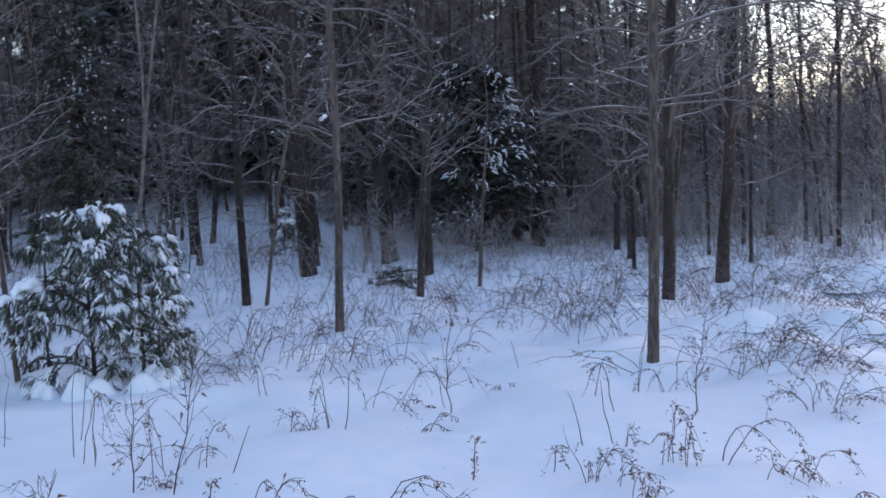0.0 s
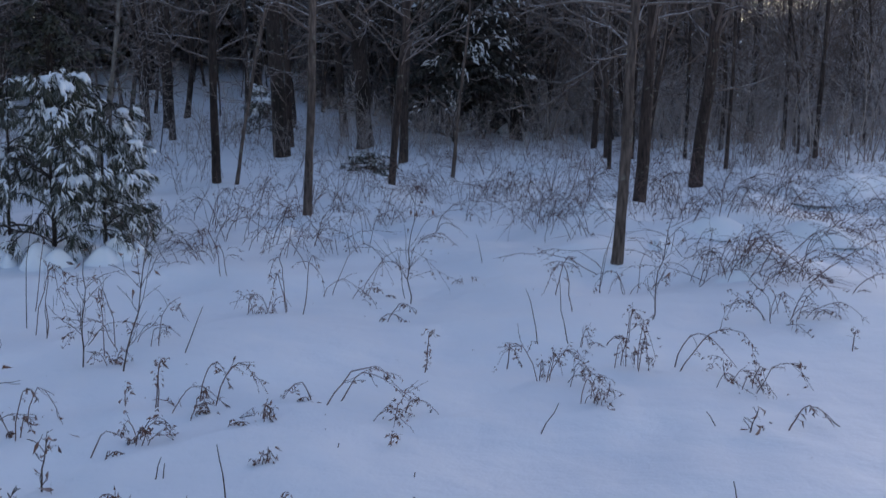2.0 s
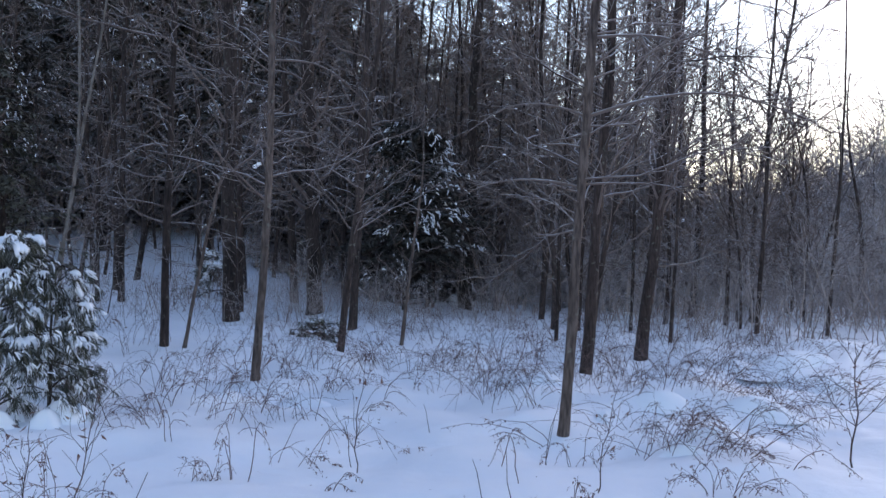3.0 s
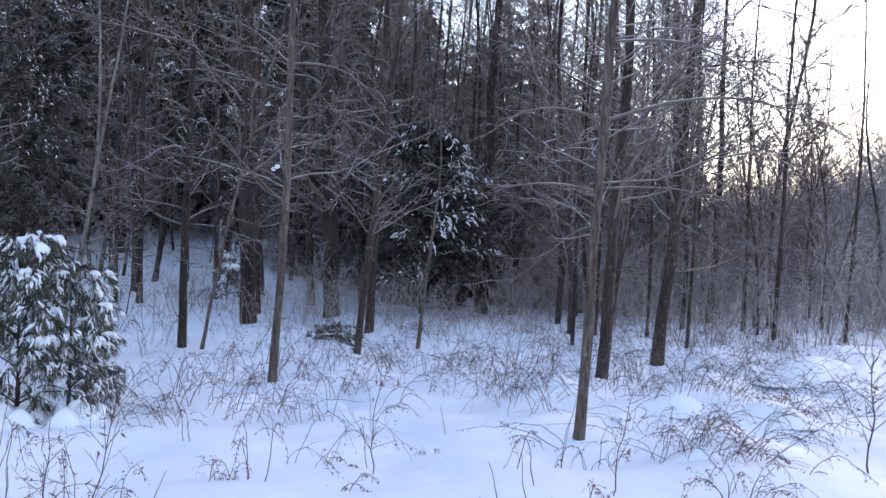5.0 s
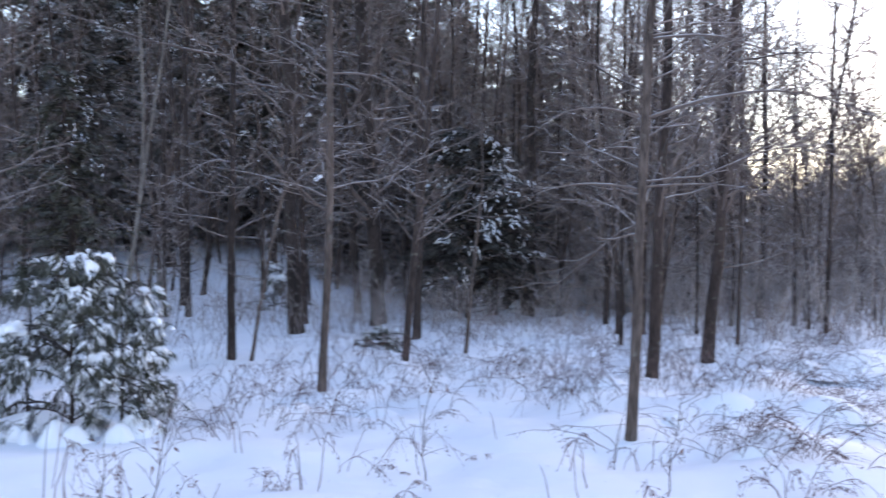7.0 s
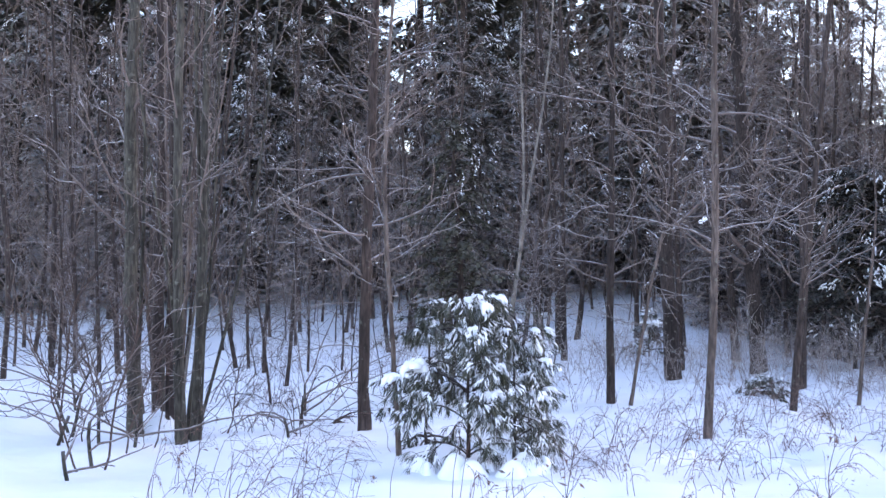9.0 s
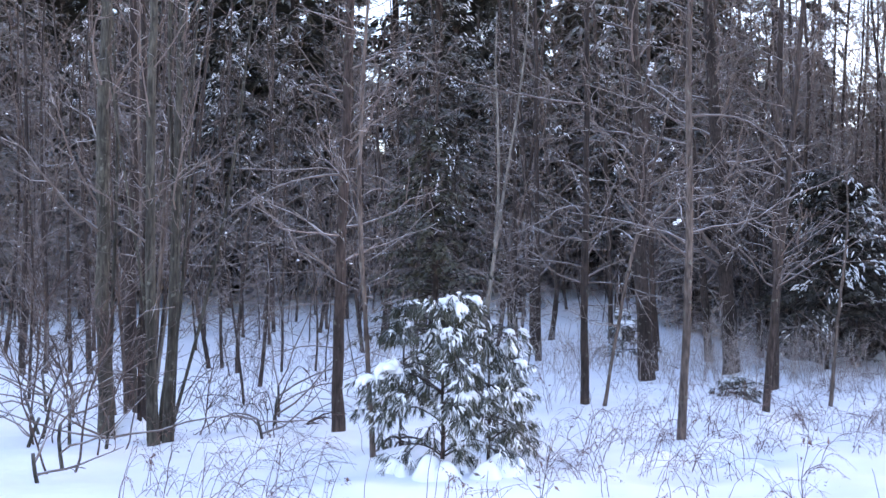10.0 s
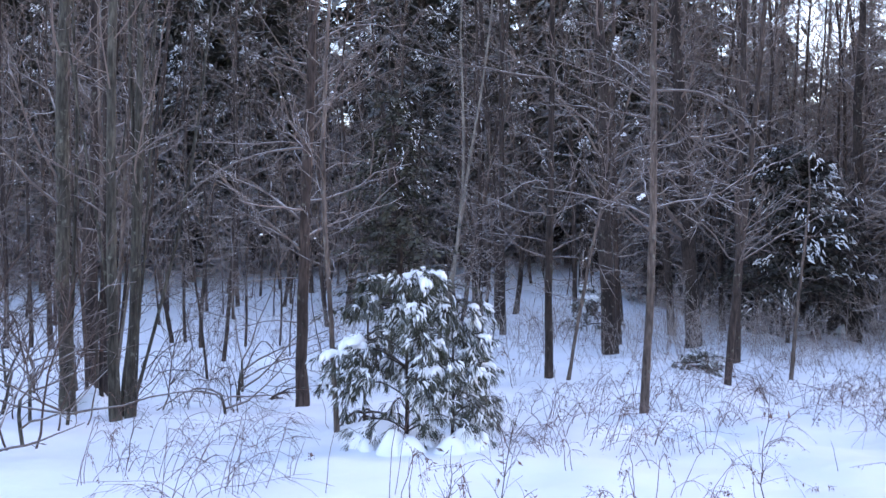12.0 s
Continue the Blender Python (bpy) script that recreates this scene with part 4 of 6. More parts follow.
bare_tree(-10.16, 14.59, 0.067, 11, (-0.026, -0.018), 41, BARK_DARK, low=2.4, limbs=9, group="stems of the tree clump", rise=(25, 65), label="upright stem of a many-stemmed tree clump in snow")
FRONT.append((-10.16, 14.59))
bare_tree(-8.07, 11.76, 0.068, 11, (-0.027, -0.018), 42, BARK_OLIVE, low=2.4, limbs=9, group="stems of the tree clump", rise=(25, 65), label="upright stem of a many-stemmed tree clump in snow")
FRONT.append((-8.07, 11.76))
bare_tree(-8.09, 12.07, 0.055, 11, (0.012, 0.008), 43, BARK_OLIVE, low=2.4, limbs=9, group="stems of the tree clump", rise=(25, 65), label="upright stem of a many-stemmed tree clump in snow")
FRONT.append((-8.09, 12.07))
bare_tree(-9.32, 12.97, 0.026, 7, (-0.025, -0.017), 44, BARK_GREY, low=1.8, limbs=8, reach=0.8, group="stems of the tree clump", rise=(35, 70), bend=0.08, label="thin upright stem of a many-stemmed clump")
FRONT.append((-9.32, 12.97))
bare_tree(-9.92, 14.94, 0.031, 9, (0.061, 0.038), 45, BARK_DARK, low=1.8, limbs=8, reach=0.8, group="stems of the tree clump", rise=(35, 70), bend=0.08, label="thin upright stem of a many-stemmed clump")
FRONT.append((-9.92, 14.94))
bare_tree(-10.70, 15.20, 0.036, 8, (-0.009, -0.006), 46, BARK_GREY, low=1.8, limbs=8, reach=0.8, group="stems of the tree clump", rise=(35, 70), bend=0.08, label="thin upright stem of a many-stemmed clump")
FRONT.append((-10.70, 15.20))
bare_tree(-9.05, 13.22, 0.021, 7, (0.022, 0.015), 47, BARK_PALE, low=1.8, limbs=8, reach=0.8, group="stems of the tree clump", rise=(35, 70), bend=0.08, label="thin upright stem of a many-stemmed clump")
FRONT.append((-9.05, 13.22))
bare_tree(-9.01, 12.87, 0.030, 8, (0.025, 0.017), 48, BARK_DARK, low=1.8, limbs=8, reach=0.8, group="stems of the tree clump", rise=(35, 70), bend=0.08, label="thin upright stem of a many-stemmed clump")
FRONT.append((-9.01, 12.87))
bare_tree(-10.49, 15.91, 0.029, 8, (0.033, 0.021), 49, BARK_DARK, low=1.8, limbs=8, reach=0.8, group="stems of the tree clump", rise=(35, 70), bend=0.08, label="thin upright stem of a many-stemmed clump")
FRONT.append((-10.49, 15.91))
bare_tree(-8.70, 12.87, 0.025, 9, (0.058, 0.037), 50, BARK_DARK, low=1.8, limbs=8, reach=0.8, group="stems of the tree clump", rise=(35, 70), bend=0.08, label="thin upright stem of a many-stemmed clump")
FRONT.append((-8.70, 12.87))
bare_tree(-8.51, 12.30, 0.028, 9, (0.038, 0.025), 51, BARK_GREY, low=1.8, limbs=8, reach=0.8, group="stems of the tree clump", rise=(35, 70), bend=0.08, label="thin upright stem of a many-stemmed clump")
FRONT.append((-8.51, 12.30))
bare_tree(-9.06, 13.28, 0.018, 9, (0.027, 0.018), 52, BARK_GREY, low=1.8, limbs=8, reach=0.8, group="stems of the tree clump", rise=(35, 70), bend=0.08, label="thin upright stem of a many-stemmed clump")
FRONT.append((-9.06, 13.28))
bare_tree(-10.59, 15.45, 0.028, 9, (0.036, 0.024), 53, BARK_DARK, low=1.8, limbs=8, reach=0.8, group="stems of the tree clump", rise=(35, 70), bend=0.08, label="thin upright stem of a many-stemmed clump")
FRONT.append((-10.59, 15.45))
bare_tree(-11.03, 15.14, 0.024, 8, (-0.049, -0.036), 54, BARK_GREY, low=1.8, limbs=8, reach=0.8, group="stems of the tree clump", rise=(35, 70), bend=0.08, label="thin upright stem of a many-stemmed clump")
FRONT.append((-11.03, 15.14))
bare_tree(-11.39, 20.46, 0.042, 6, (0.020, 0.011), 55, BARK_DARK, low=1, limbs=20, reach=1.1, label="dark slender sapling in the snowy wood")
FRONT.append((-11.39, 20.46))
bare_tree(-15.70, 25.62, 0.060, 6, (-0.171, -0.105), 56, BARK_DARK, low=1, limbs=20, reach=1.1, label="dark slender sapling in the snowy wood")
FRONT.append((-15.70, 25.62))
bare_tree(-14.51, 25.05, 0.058, 6, (0.030, 0.017), 57, BARK_DARK, low=1, limbs=20, reach=1.1, label="dark slender sapling in the snowy wood")
FRONT.append((-14.51, 25.05))
bare_tree(-9.77, 16.95, 0.024, 4, (-0.086, -0.049), 58, BARK_DARK, low=1, limbs=20, reach=1.1, label="dark slender sapling in the snowy wood")
FRONT.append((-9.77, 16.95))
bare_tree(-19.39, 22.99, 0.072, 11, (-0.017, -0.014), 59, BARK_DARK, low=1, limbs=20, reach=1.1, label="dark slender sapling in the snowy wood")
FRONT.append((-19.39, 22.99))
bare_tree(-18.97, 23.34, 0.060, 10, (-0.019, -0.015), 60, BARK_DARK, low=1, limbs=20, reach=1.1, label="dark slender sapling in the snowy wood")
FRONT.append((-18.97, 23.34))
bare_tree(-17.96, 23.76, 0.071, 8, (-0.043, -0.032), 61, BARK_DARK, low=1, limbs=20, reach=1.1, label="dark slender sapling in the snowy wood")
FRONT.append((-17.96, 23.76))
bare_tree(-15.40, 25.80, 0.042, 8, (-0.022, -0.013), 62, BARK_DARK, low=1, limbs=20, reach=1.1, label="dark slender sapling in the snowy wood")
FRONT.append((-15.40, 25.80))
bare_tree(-13.54, 25.54, 0.035, 7, (0.002, 0.001), 63, BARK_DARK, low=1, limbs=20, reach=1.1, label="dark slender sapling in the snowy wood")
FRONT.append((-13.54, 25.54))
bare_tree(-7.77, 28.97, 0.078, 13, (-0.010, -0.003), 64, BARK_DARK, low=1, limbs=20, reach=1.1, label="dark slender sapling in the snowy wood")
FRONT.append((-7.77, 28.97))
bare_tree(-8.34, 28.81, 0.060, 12, (-0.011, -0.003), 65, BARK_DARK, low=1, limbs=20, reach=1.1, label="dark slender sapling in the snowy wood")
FRONT.append((-8.34, 28.81))
bare_tree(-13.59, 16.21, 0.030, 6, (-0.035, -0.029), 66, BARK_DARK, low=1, limbs=20, reach=1.1, label="dark slender sapling in the snowy wood")
FRONT.append((-13.59, 16.21))
bare_tree(-18.51, 23.70, 0.054, 8, (-0.007, -0.005), 67, BARK_DARK, low=1, limbs=20, reach=1.1, label="dark slender sapling in the snowy wood")
FRONT.append((-18.51, 23.70))

# ---- thin stems fanning out of the clump's foot, saplings before it ----
fan = random.Random(31)
for i in range(8):
    base = (-8.17, 12.12) if i < 6 else (-9.25, 12.60)
    across = -0.06 + 0.24 * i / 5 if i < 6 else -0.05 + 0.06 * (i - 6)
    x, y = base[0] + fan.uniform(-0.2, 0.14), base[1] + fan.uniform(-0.05, 0.5)
    bare_tree(x, y, fan.uniform(0.016, 0.031), fan.uniform(7, 9.5), (across * 0.82 + fan.uniform(-0.025, 0.025), across * 0.56), 600 + i, BARK_OLIVE, low=2.2, limbs=5, reach=0.8, bend=0.12,
              group="stems of the tree clump", rise=(35, 72), label="thin olive-grey stem fanning out of a tree clump")


def sapling(x, y, high, wide, seed, label="leafless forked sapling with wide thin branches in snow"):
    """A low young tree that forks near its foot into wandering branches."""
    rng = np.random.default_rng(seed)
    ob = tagged(new("forked_sapling"), label, "sapling", "forked saplings in the snow")
    ob.location = (x, y, lie(x, y))
    t = Tubes()
    foot = bough(rng, (0, 0, -0.12), (rng.normal(0, 0.15), rng.normal(0, 0.15), 1), 0.3 * high + 0.12, 4, 0.06)
    t.tube(foot, np.linspace(0.022, 0.018, 5), 6)
    part("stem", t, BARK_OLIVE, ob)
    for k in range(rng.integers(2, 5)):
        b = Tubes()
        a = rng.uniform(0, 6.283)
        d = np.array((math.cos(a) * wide * 1.2, math.sin(a) * wide * 1.2, rng.uniform(0.2, 1.0) * high))
        spread(b, rng, foot[rng.integers(2, 5)], d, np.linalg.norm(d) * rng.uniform(0.8, 1.2), 0.014, 2, 0.0045, 1.5, -0.012, 0.16)
        part("branch", b, TWIG, ob)
    return ob


for i, (x, y, high, wide) in enumerate(((-7.86, 9.79, 1.7, 0.9), (-8.15, 10.9, 1.3, 1.3), (-8.7, 11.0, 1.6, 0.8), (-9.6, 11.6, 1.9, 1.2), (-10.4, 12.6, 2.0, 1.2),
                                        (-10.9, 13.9, 1.8, 1.0), (-7.5, 9.0, 1.0, 0.7), (-11.6, 14.2, 2.2, 1.2), (-7.6, 13.9, 1.3, 1.2), (-8.2, 15.2, 1.6, 0.9), (-9.0, 10.6, 1.2, 1.0),
                                        (-12.8, 15.6, 2.2, 1.1), (-7.2, 12.9, 0.9, 1.2))):
    sapling(x, y, high, wide, 640 + i)

# ---- pines ----
laden_pine(-3.99, 10.72, 1.72, [
    (0.02, 0.10, 1.60, 0.085), (0.14, 0.15, 1.52, 0.09), (0.30, -0.1, 1.60, 0.08), (-0.12, 0.2, 1.30, 0.045), (0.05, 0.3, 1.32, 0.05), (0.62, -0.2, 1.12, 0.10), (-0.50, 0.0, 0.92, 0.14),
    (-0.74, 0.1, 0.80, 0.10), (0.22, 0.45, 0.66, 0.075), (0.66, 0.35, 0.66, 0.085), (-0.46, 0.5, 0.07, 0.13), (-0.15, 0.6, 0.00, 0.19), (0.55, 0.5, 0.13, 0.19),
    (0.72, 0.45, 0.01, 0.14), (0.30, 0.3, 0.95, 0.05), (-0.2, -0.3, 0.72, 0.08), (0.42, 0.1, 0.50, 0.06), (0.12, 0.5, 0.16, 0.07)],
    22, 68, 'small young pine with drooping needles and cushions of snow', 0.024, 0.84)
FRONT.append((-3.96, 10.68))
pine(-4.89, 11.85, 2.04, 1.20, seed=69, whorls=5, tufts=9, loads=7, load=0.09, snowy=0.16, droop=1.6, label='thin young pine with snow tufts beside a fuller pine', trunk=0.018)
FRONT.append((-4.89, 11.85))
laden_pine(-3.62, 11.10, 1.66, [(0.30, 0.2, 1.05, 0.07), (0.34, 0.1, 0.75, 0.07), (-0.1, 0.2, 1.35, 0.05), (0.2, 0.1, 1.36, 0.05)],
    9, 70, 'slim dark young pine grown into its neighbour', 0.022, 0.55)
FRONT.append((-3.62, 11.10))
pine(-3.87, 12.52, 1.11, 0.92, seed=71, whorls=4, tufts=10, loads=18, load=0.14, snowy=0.5, label='low young pine laden with snow', trunk=0.016)
FRONT.append((-3.87, 12.52))
pine(-2.10, 20.87, 0.32, 1.00, seed=72, whorls=3, tufts=9, loads=14, load=0.08, label='tiny pine seedling half buried in snow', trunk=0.012)
FRONT.append((-2.10, 20.87))
pine(-5.86, 30.86, 1.39, 1.73, seed=73, whorls=5, tufts=14, loads=14, load=0.16, label='low snowy pine in the wood', trunk=0.02)
FRONT.append((-5.86, 30.86))

# ---- dry plants in the snow ----
weed(-3.01, 7.55, "stick", 0.77, 0.04, 0.34, 74, dark=True)
weed(-2.81, 7.21, "arch", 0.54, 0.27, 0.36, 75)
weed(-2.68, 7.02, "stick", 0.26, 0.03, 0.71, 76, dark=True)
weed(-2.23, 6.33, "sprig", 0.64, 0.20, 0.34, 77, dark=True)
weed(-1.96, 6.30, "sprig", 0.92, 0.33, 0.25, 78, dark=True)
weed(-2.22, 6.59, "arch", 0.38, 0.31, 0.77, 79)
weed(-2.00, 6.85, "clump", 0.37, 0.46, 0.69, 80, leaf=2.2)
weed(-2.05, 6.44, "clump", 0.09, 0.10, 0.04, 81)
weed(-1.70, 6.57, "stick", 0.24, 0.14, 0.61, 82, dark=True)
weed(-2.38, 5.35, "sprig", 0.34, 0.41, 0.40, 83, dark=True)
weed(-2.18, 5.20, "arch", 0.23, 0.17, 0.21, 84)
weed(-2.23, 5.41, "clump", 0.29, 0.32, 0.30, 85)
weed(-1.75, 5.64, "head", 0.16, 0.12, 0.59, 86)
weed(-1.56, 5.65, "head", 0.29, 0.09, 0.13, 87)
weed(-1.30, 5.46, "clump", 0.14, 0.37, 0.41, 88, leaf=2.2)
weed(-1.35, 5.71, "arch", 0.22, 0.44, 0.39, 89)
weed(-1.71, 4.92, "arch", 0.14, 0.37, 0.23, 90)
weed(-1.57, 5.09, "clump", 0.09, 0.21, 0.17, 91, leaf=2.2)
weed(-1.75, 4.57, "sprig", 0.22, 0.12, 0.37, 92, dark=True)
weed(-0.92, 4.27, "stick", 0.21, 0.04, 2.94, 93, dark=True)
weed(-1.30, 4.54, "stick", 0.10, 0.05, 0.49, 94, dark=True)
weed(-1.25, 4.55, "stick", 0.07, 0.01, 0.76, 95, dark=True)
weed(-1.63, 4.12, "sprig", 0.16, 0.18, 3.99, 96, dark=True)
weed(-1.18, 4.05, "arch", 0.13, 0.15, 3.18, 97)
weed(-1.00, 3.96, "arch", 0.11, 0.19, 0.21, 98)
weed(-0.86, 3.81, "head", 0.12, 0.10, 0.35, 99)
weed(-0.82, 4.02, "arch", 0.07, 0.19, 0.39, 100)
weed(-0.62, 3.78, "head", 0.15, 0.10, -0.21, 101)
weed(-0.99, 5.38, "clump", 0.06, 0.06, -0.02, 102)
weed(-0.87, 4.67, "clump", 0.06, 0.07, -0.28, 103)
weed(-0.58, 4.89, "stick", 0.03, 0.02, 0.24, 104, dark=True)
weed(-0.37, 5.00, "head", 0.08, 0.05, 0.42, 105)
weed(-0.66, 5.19, "stick", 0.03, 0.01, -0.02, 106, dark=True)
weed(-0.22, 4.51, "stick", 0.03, 0.01, 0.49, 107, dark=True)
weed(-0.77, 5.69, "arch", 0.18, 0.55, 0.28, 108)
weed(-0.79, 5.74, "arch", 0.10, 0.23, 3.12, 109)
weed(-0.44, 5.45, "clump", 0.12, 0.36, 0.27, 110, leaf=2.2)
weed(-0.33, 5.56, "arch", 0.07, 0.22, 0.24, 111)
weed(0.31, 5.33, "stick", 0.16, 0.10, 0.11, 112, dark=True)
weed(-0.22, 6.43, "head", 0.24, 0.16, -0.22, 113)
weed(0.14, 6.65, "arch", 0.11, 0.13, -0.52, 114)
weed(0.43, 6.35, "clump", 0.21, 0.24, -0.02, 115, leaf=2.2)
weed(0.67, 7.04, "clump", 0.09, 0.16, -0.31, 116)
weed(0.71, 7.14, "arch", 0.07, 0.21, -0.47, 117)
weed(0.91, 6.64, "clump", 0.30, 0.28, 0.25, 118, leaf=2.2)
weed(0.65, 5.91, "clump", 0.15, 0.18, -0.46, 119)
weed(1.20, 6.70, "arch", 0.29, 0.51, 0.05, 120)
weed(1.47, 6.26, "clump", 0.19, 0.35, -0.63, 121, leaf=2.2)
weed(1.30, 5.29, "sprig", 0.14, 0.14, -0.01, 122, dark=True)
weed(1.23, 5.44, "stick", 0.06, 0.08, 3.31, 123, dark=True)
weed(1.49, 5.35, "fern", 0.08, 0.25, 0.22, 124)
weed(1.04, 4.32, "stick", 0.06, 0.02, 3.08, 125, dark=True)
weed(0.28, 3.97, "head", 0.09, 0.05, 0.04, 126)
weed(2.16, 7.93, "clump", 0.21, 0.35, -0.35, 127, leaf=2.2)
weed(2.27, 7.88, "arch", 0.06, 0.28, -0.17, 128)
weed(1.11, 10.25, "arch", 0.20, 0.97, 2.66, 129)
weed(1.24, 7.93, "sprig", 0.68, 0.52, 0.14, 130, dark=True)
weed(1.06, 9.39, "stick", 0.56, 0.14, 0.08, 131, dark=True)
weed(1.05, 9.38, "stick", 0.42, 0.09, -0.45, 132, dark=True)
weed(-1.33, 8.25, "arch", 0.39, 0.19, 3.25, 133)
weed(-1.23, 8.21, "arch", 0.39, 0.21, -0.34, 134)
weed(-1.08, 8.97, "clump", 0.40, 0.54, -0.14, 135, leaf=2.2)
weed(-0.87, 9.13, "arch", 0.09, 0.27, -0.04, 136)
weed(-0.62, 7.93, "arch", 0.07, 0.32, 0.45, 137)
weed(-1.56, 7.99, "clump", 0.12, 0.28, -0.03, 138)
weed(-0.49, 8.90, "sprig", 0.91, 0.13, 0.40, 139, dark=True)
weed(-0.53, 9.15, "stick", 0.32, 0.09, 3.48, 140, dark=True)
weed(-2.41, 11.91, "clump", 0.60, 0.90, 0.17, 141, leaf=2.2)
weed(-2.05, 9.39, "arch", 0.41, 0.29, 2.93, 142)
weed(-3.03, 12.64, "arch", 0.45, 0.39, 0.44, 143)
weed(0.04, 13.51, "clump", 0.48, 0.77, 0.39, 144, leaf=2.2)
weed(-1.21, 13.60, "arch", 0.42, 0.88, -0.23, 145)
weed(-0.08, 9.63, "clump", 0.06, 0.14, -0.37, 146)
weed(-1.84, 16.52, "clump", 0.58, 0.99, 0.15, 147)
weed(-0.63, 11.50, "arch", 0.13, 0.46, 0.34, 148)
weed(0.64, 8.76, "arch", 0.33, 0.26, 0.38, 149)
weed(0.64, 8.11, "arch", 0.36, 0.28, 2.97, 150)
weed(0.44, 7.18, "stick", 0.36, 0.07, 2.59, 151, dark=True)
weed(0.63, 7.19, "stick", 0.39, 0.04, 2.88, 152, dark=True)
weed(-2.73, 10.07, "stick", 0.36, 0.16, 3.25, 153, dark=True)
weed(1.34, 9.45, "clump", 0.36, 0.33, 0.11, 154)
weed(0.10, 10.41, "stick", 0.28, 0.08, 3.16, 155, dark=True)
weed(1.94, 9.70, "clump", 0.39, 0.59, -0.09, 156)
weed(2.49, 9.13, "clump", 0.37, 0.70, -0.72, 157)
weed(2.15, 9.56, "clump", 0.29, 0.53, -0.30, 158)
weed(2.37, 7.17, "head", 0.15, 0.15, -0.48, 159)
weed(3.41, 8.82, "sprig", 0.94, 0.19, -0.31, 160, dark=True, thick=1.7)
weed(2.26, 9.86, "clump", 0.36, 0.62, -0.09, 161)
weed(2.50, 9.46, "arch", 0.35, 0.94, -0.51, 162)
weed(2.67, 9.21, "arch", 0.29, 0.73, 0.02, 163)
weed(2.17, 8.01, "clump", 0.25, 0.36, -0.43, 164)
weed(4.17, 13.35, "arch", 0.28, 0.85, 3.24, 165)
weed(4.19, 12.40, "arch", 0.30, 0.73, 0.05, 166)
weed(4.82, 13.50, "clump", 0.36, 0.43, -0.72, 167)
weed(3.40, 12.51, "arch", 0.39, 0.98, -0.35, 168)
weed(-4.80, 7.85, "bush", 0.70, 1.02, 0.21, 169, leaf=0.25)
weed(-5.33, 8.20, "bush", 0.54, 0.79, 0.70, 170, leaf=0.25)
weed(-4.47, 8.06, "bush", 0.60, 0.56, 0.00, 171, leaf=0.3)
weed(-6.34, 9.03, "head", 0.33, 0.17, 0.73, 172)
weed(-7.73, 9.80, "sprig", 2.06, 0.94, 0.60, 173, dark=True, thick=2.6, leaf=0)
weed(-5.80, 8.52, "sprig", 0.67, 0.21, 0.47, 174, dark=True, leaf=0.4)
weed(-4.28, 8.48, "head", 0.26, 0.10, 0.22, 175)
weed(-4.24, 8.60, "stick", 0.27, 0.10, 0.34, 176)
weed(-3.69, 7.99, "stick", 0.49, 0.08, 0.70, 177)
weed(-3.18, 8.10, "stick", 0.66, 0.09, 0.04, 178)
weed(-7.81, 9.56, "sprig", 1.55, 0.74, 3.67, 179, dark=True, thick=2.4, leaf=0)
weed(-3.88, 29.96, "clump", 1.44, 1.06, -0.01, 180, leaf=4, rust=True)
weed(-3.65, 31.21, "clump", 1.10, 0.95, 3.03, 181, leaf=4, rust=True)
weed(-5.80, 7.79, "arch", 0.54, 0.44, 0.46, 182)
weed(-4.22, 9.03, "head", 0.13, 0.10, 0.05, 183)
weed(-10.50, 14.59, "arch", 1.17, 1.08, 0.48, 184, leaf=0)
weed(-7.36, 13.80, "arch", 0.94, 0.86, 0.78, 185, dark=True, thick=3.2, leaf=0)
weed(-7.32, 13.34, "arch", 0.53, 0.91, 3.79, 186, dark=True, thick=2.5, leaf=0)
weed(-7.18, 13.96, "arch", 0.14, 0.63, 0.87, 187, dark=True, thick=4, leaf=0)
weed(-7.81, 12.82, "arch", 0.68, 0.83, 3.98, 188, dark=True, thick=2.2, leaf=0)
weed(-9.12, 13.82, "arch", 0.50, 1.24, 0.56, 189, dark=True, thick=2.5, leaf=0)
weed(-6.06, 11.17, "clump", 0.45, 0.76, 0.18, 190)
weed(-7.77, 11.26, "clump", 0.41, 0.62, 0.37, 191)
weed(-9.99, 12.69, "sprig", 2.18, 1.21, 4.29, 192, dark=True, thick=2.6, leaf=0)
weed(-9.30, 11.13, "sprig", 2.18, 1.23, 0.51, 193, dark=True, thick=2.8, leaf=0)
weed(-8.01, 10.56, "sprig", 1.33, 0.80, 0.94, 194, dark=True, thick=2.2, leaf=0)
weed(-8.54, 13.51, "sprig", 1.36, 1.04, 0.25, 195, dark=True, thick=2.2, leaf=0.1)
weed(-10.92, 16.82, "arch", 0.90, 2.31, 0.76, 196, dark=True, thick=3, leaf=0)
weed(-12.66, 19.34, "arch", 0.69, 3.01, 0.58, 197, dark=True, thick=2.8, leaf=0)

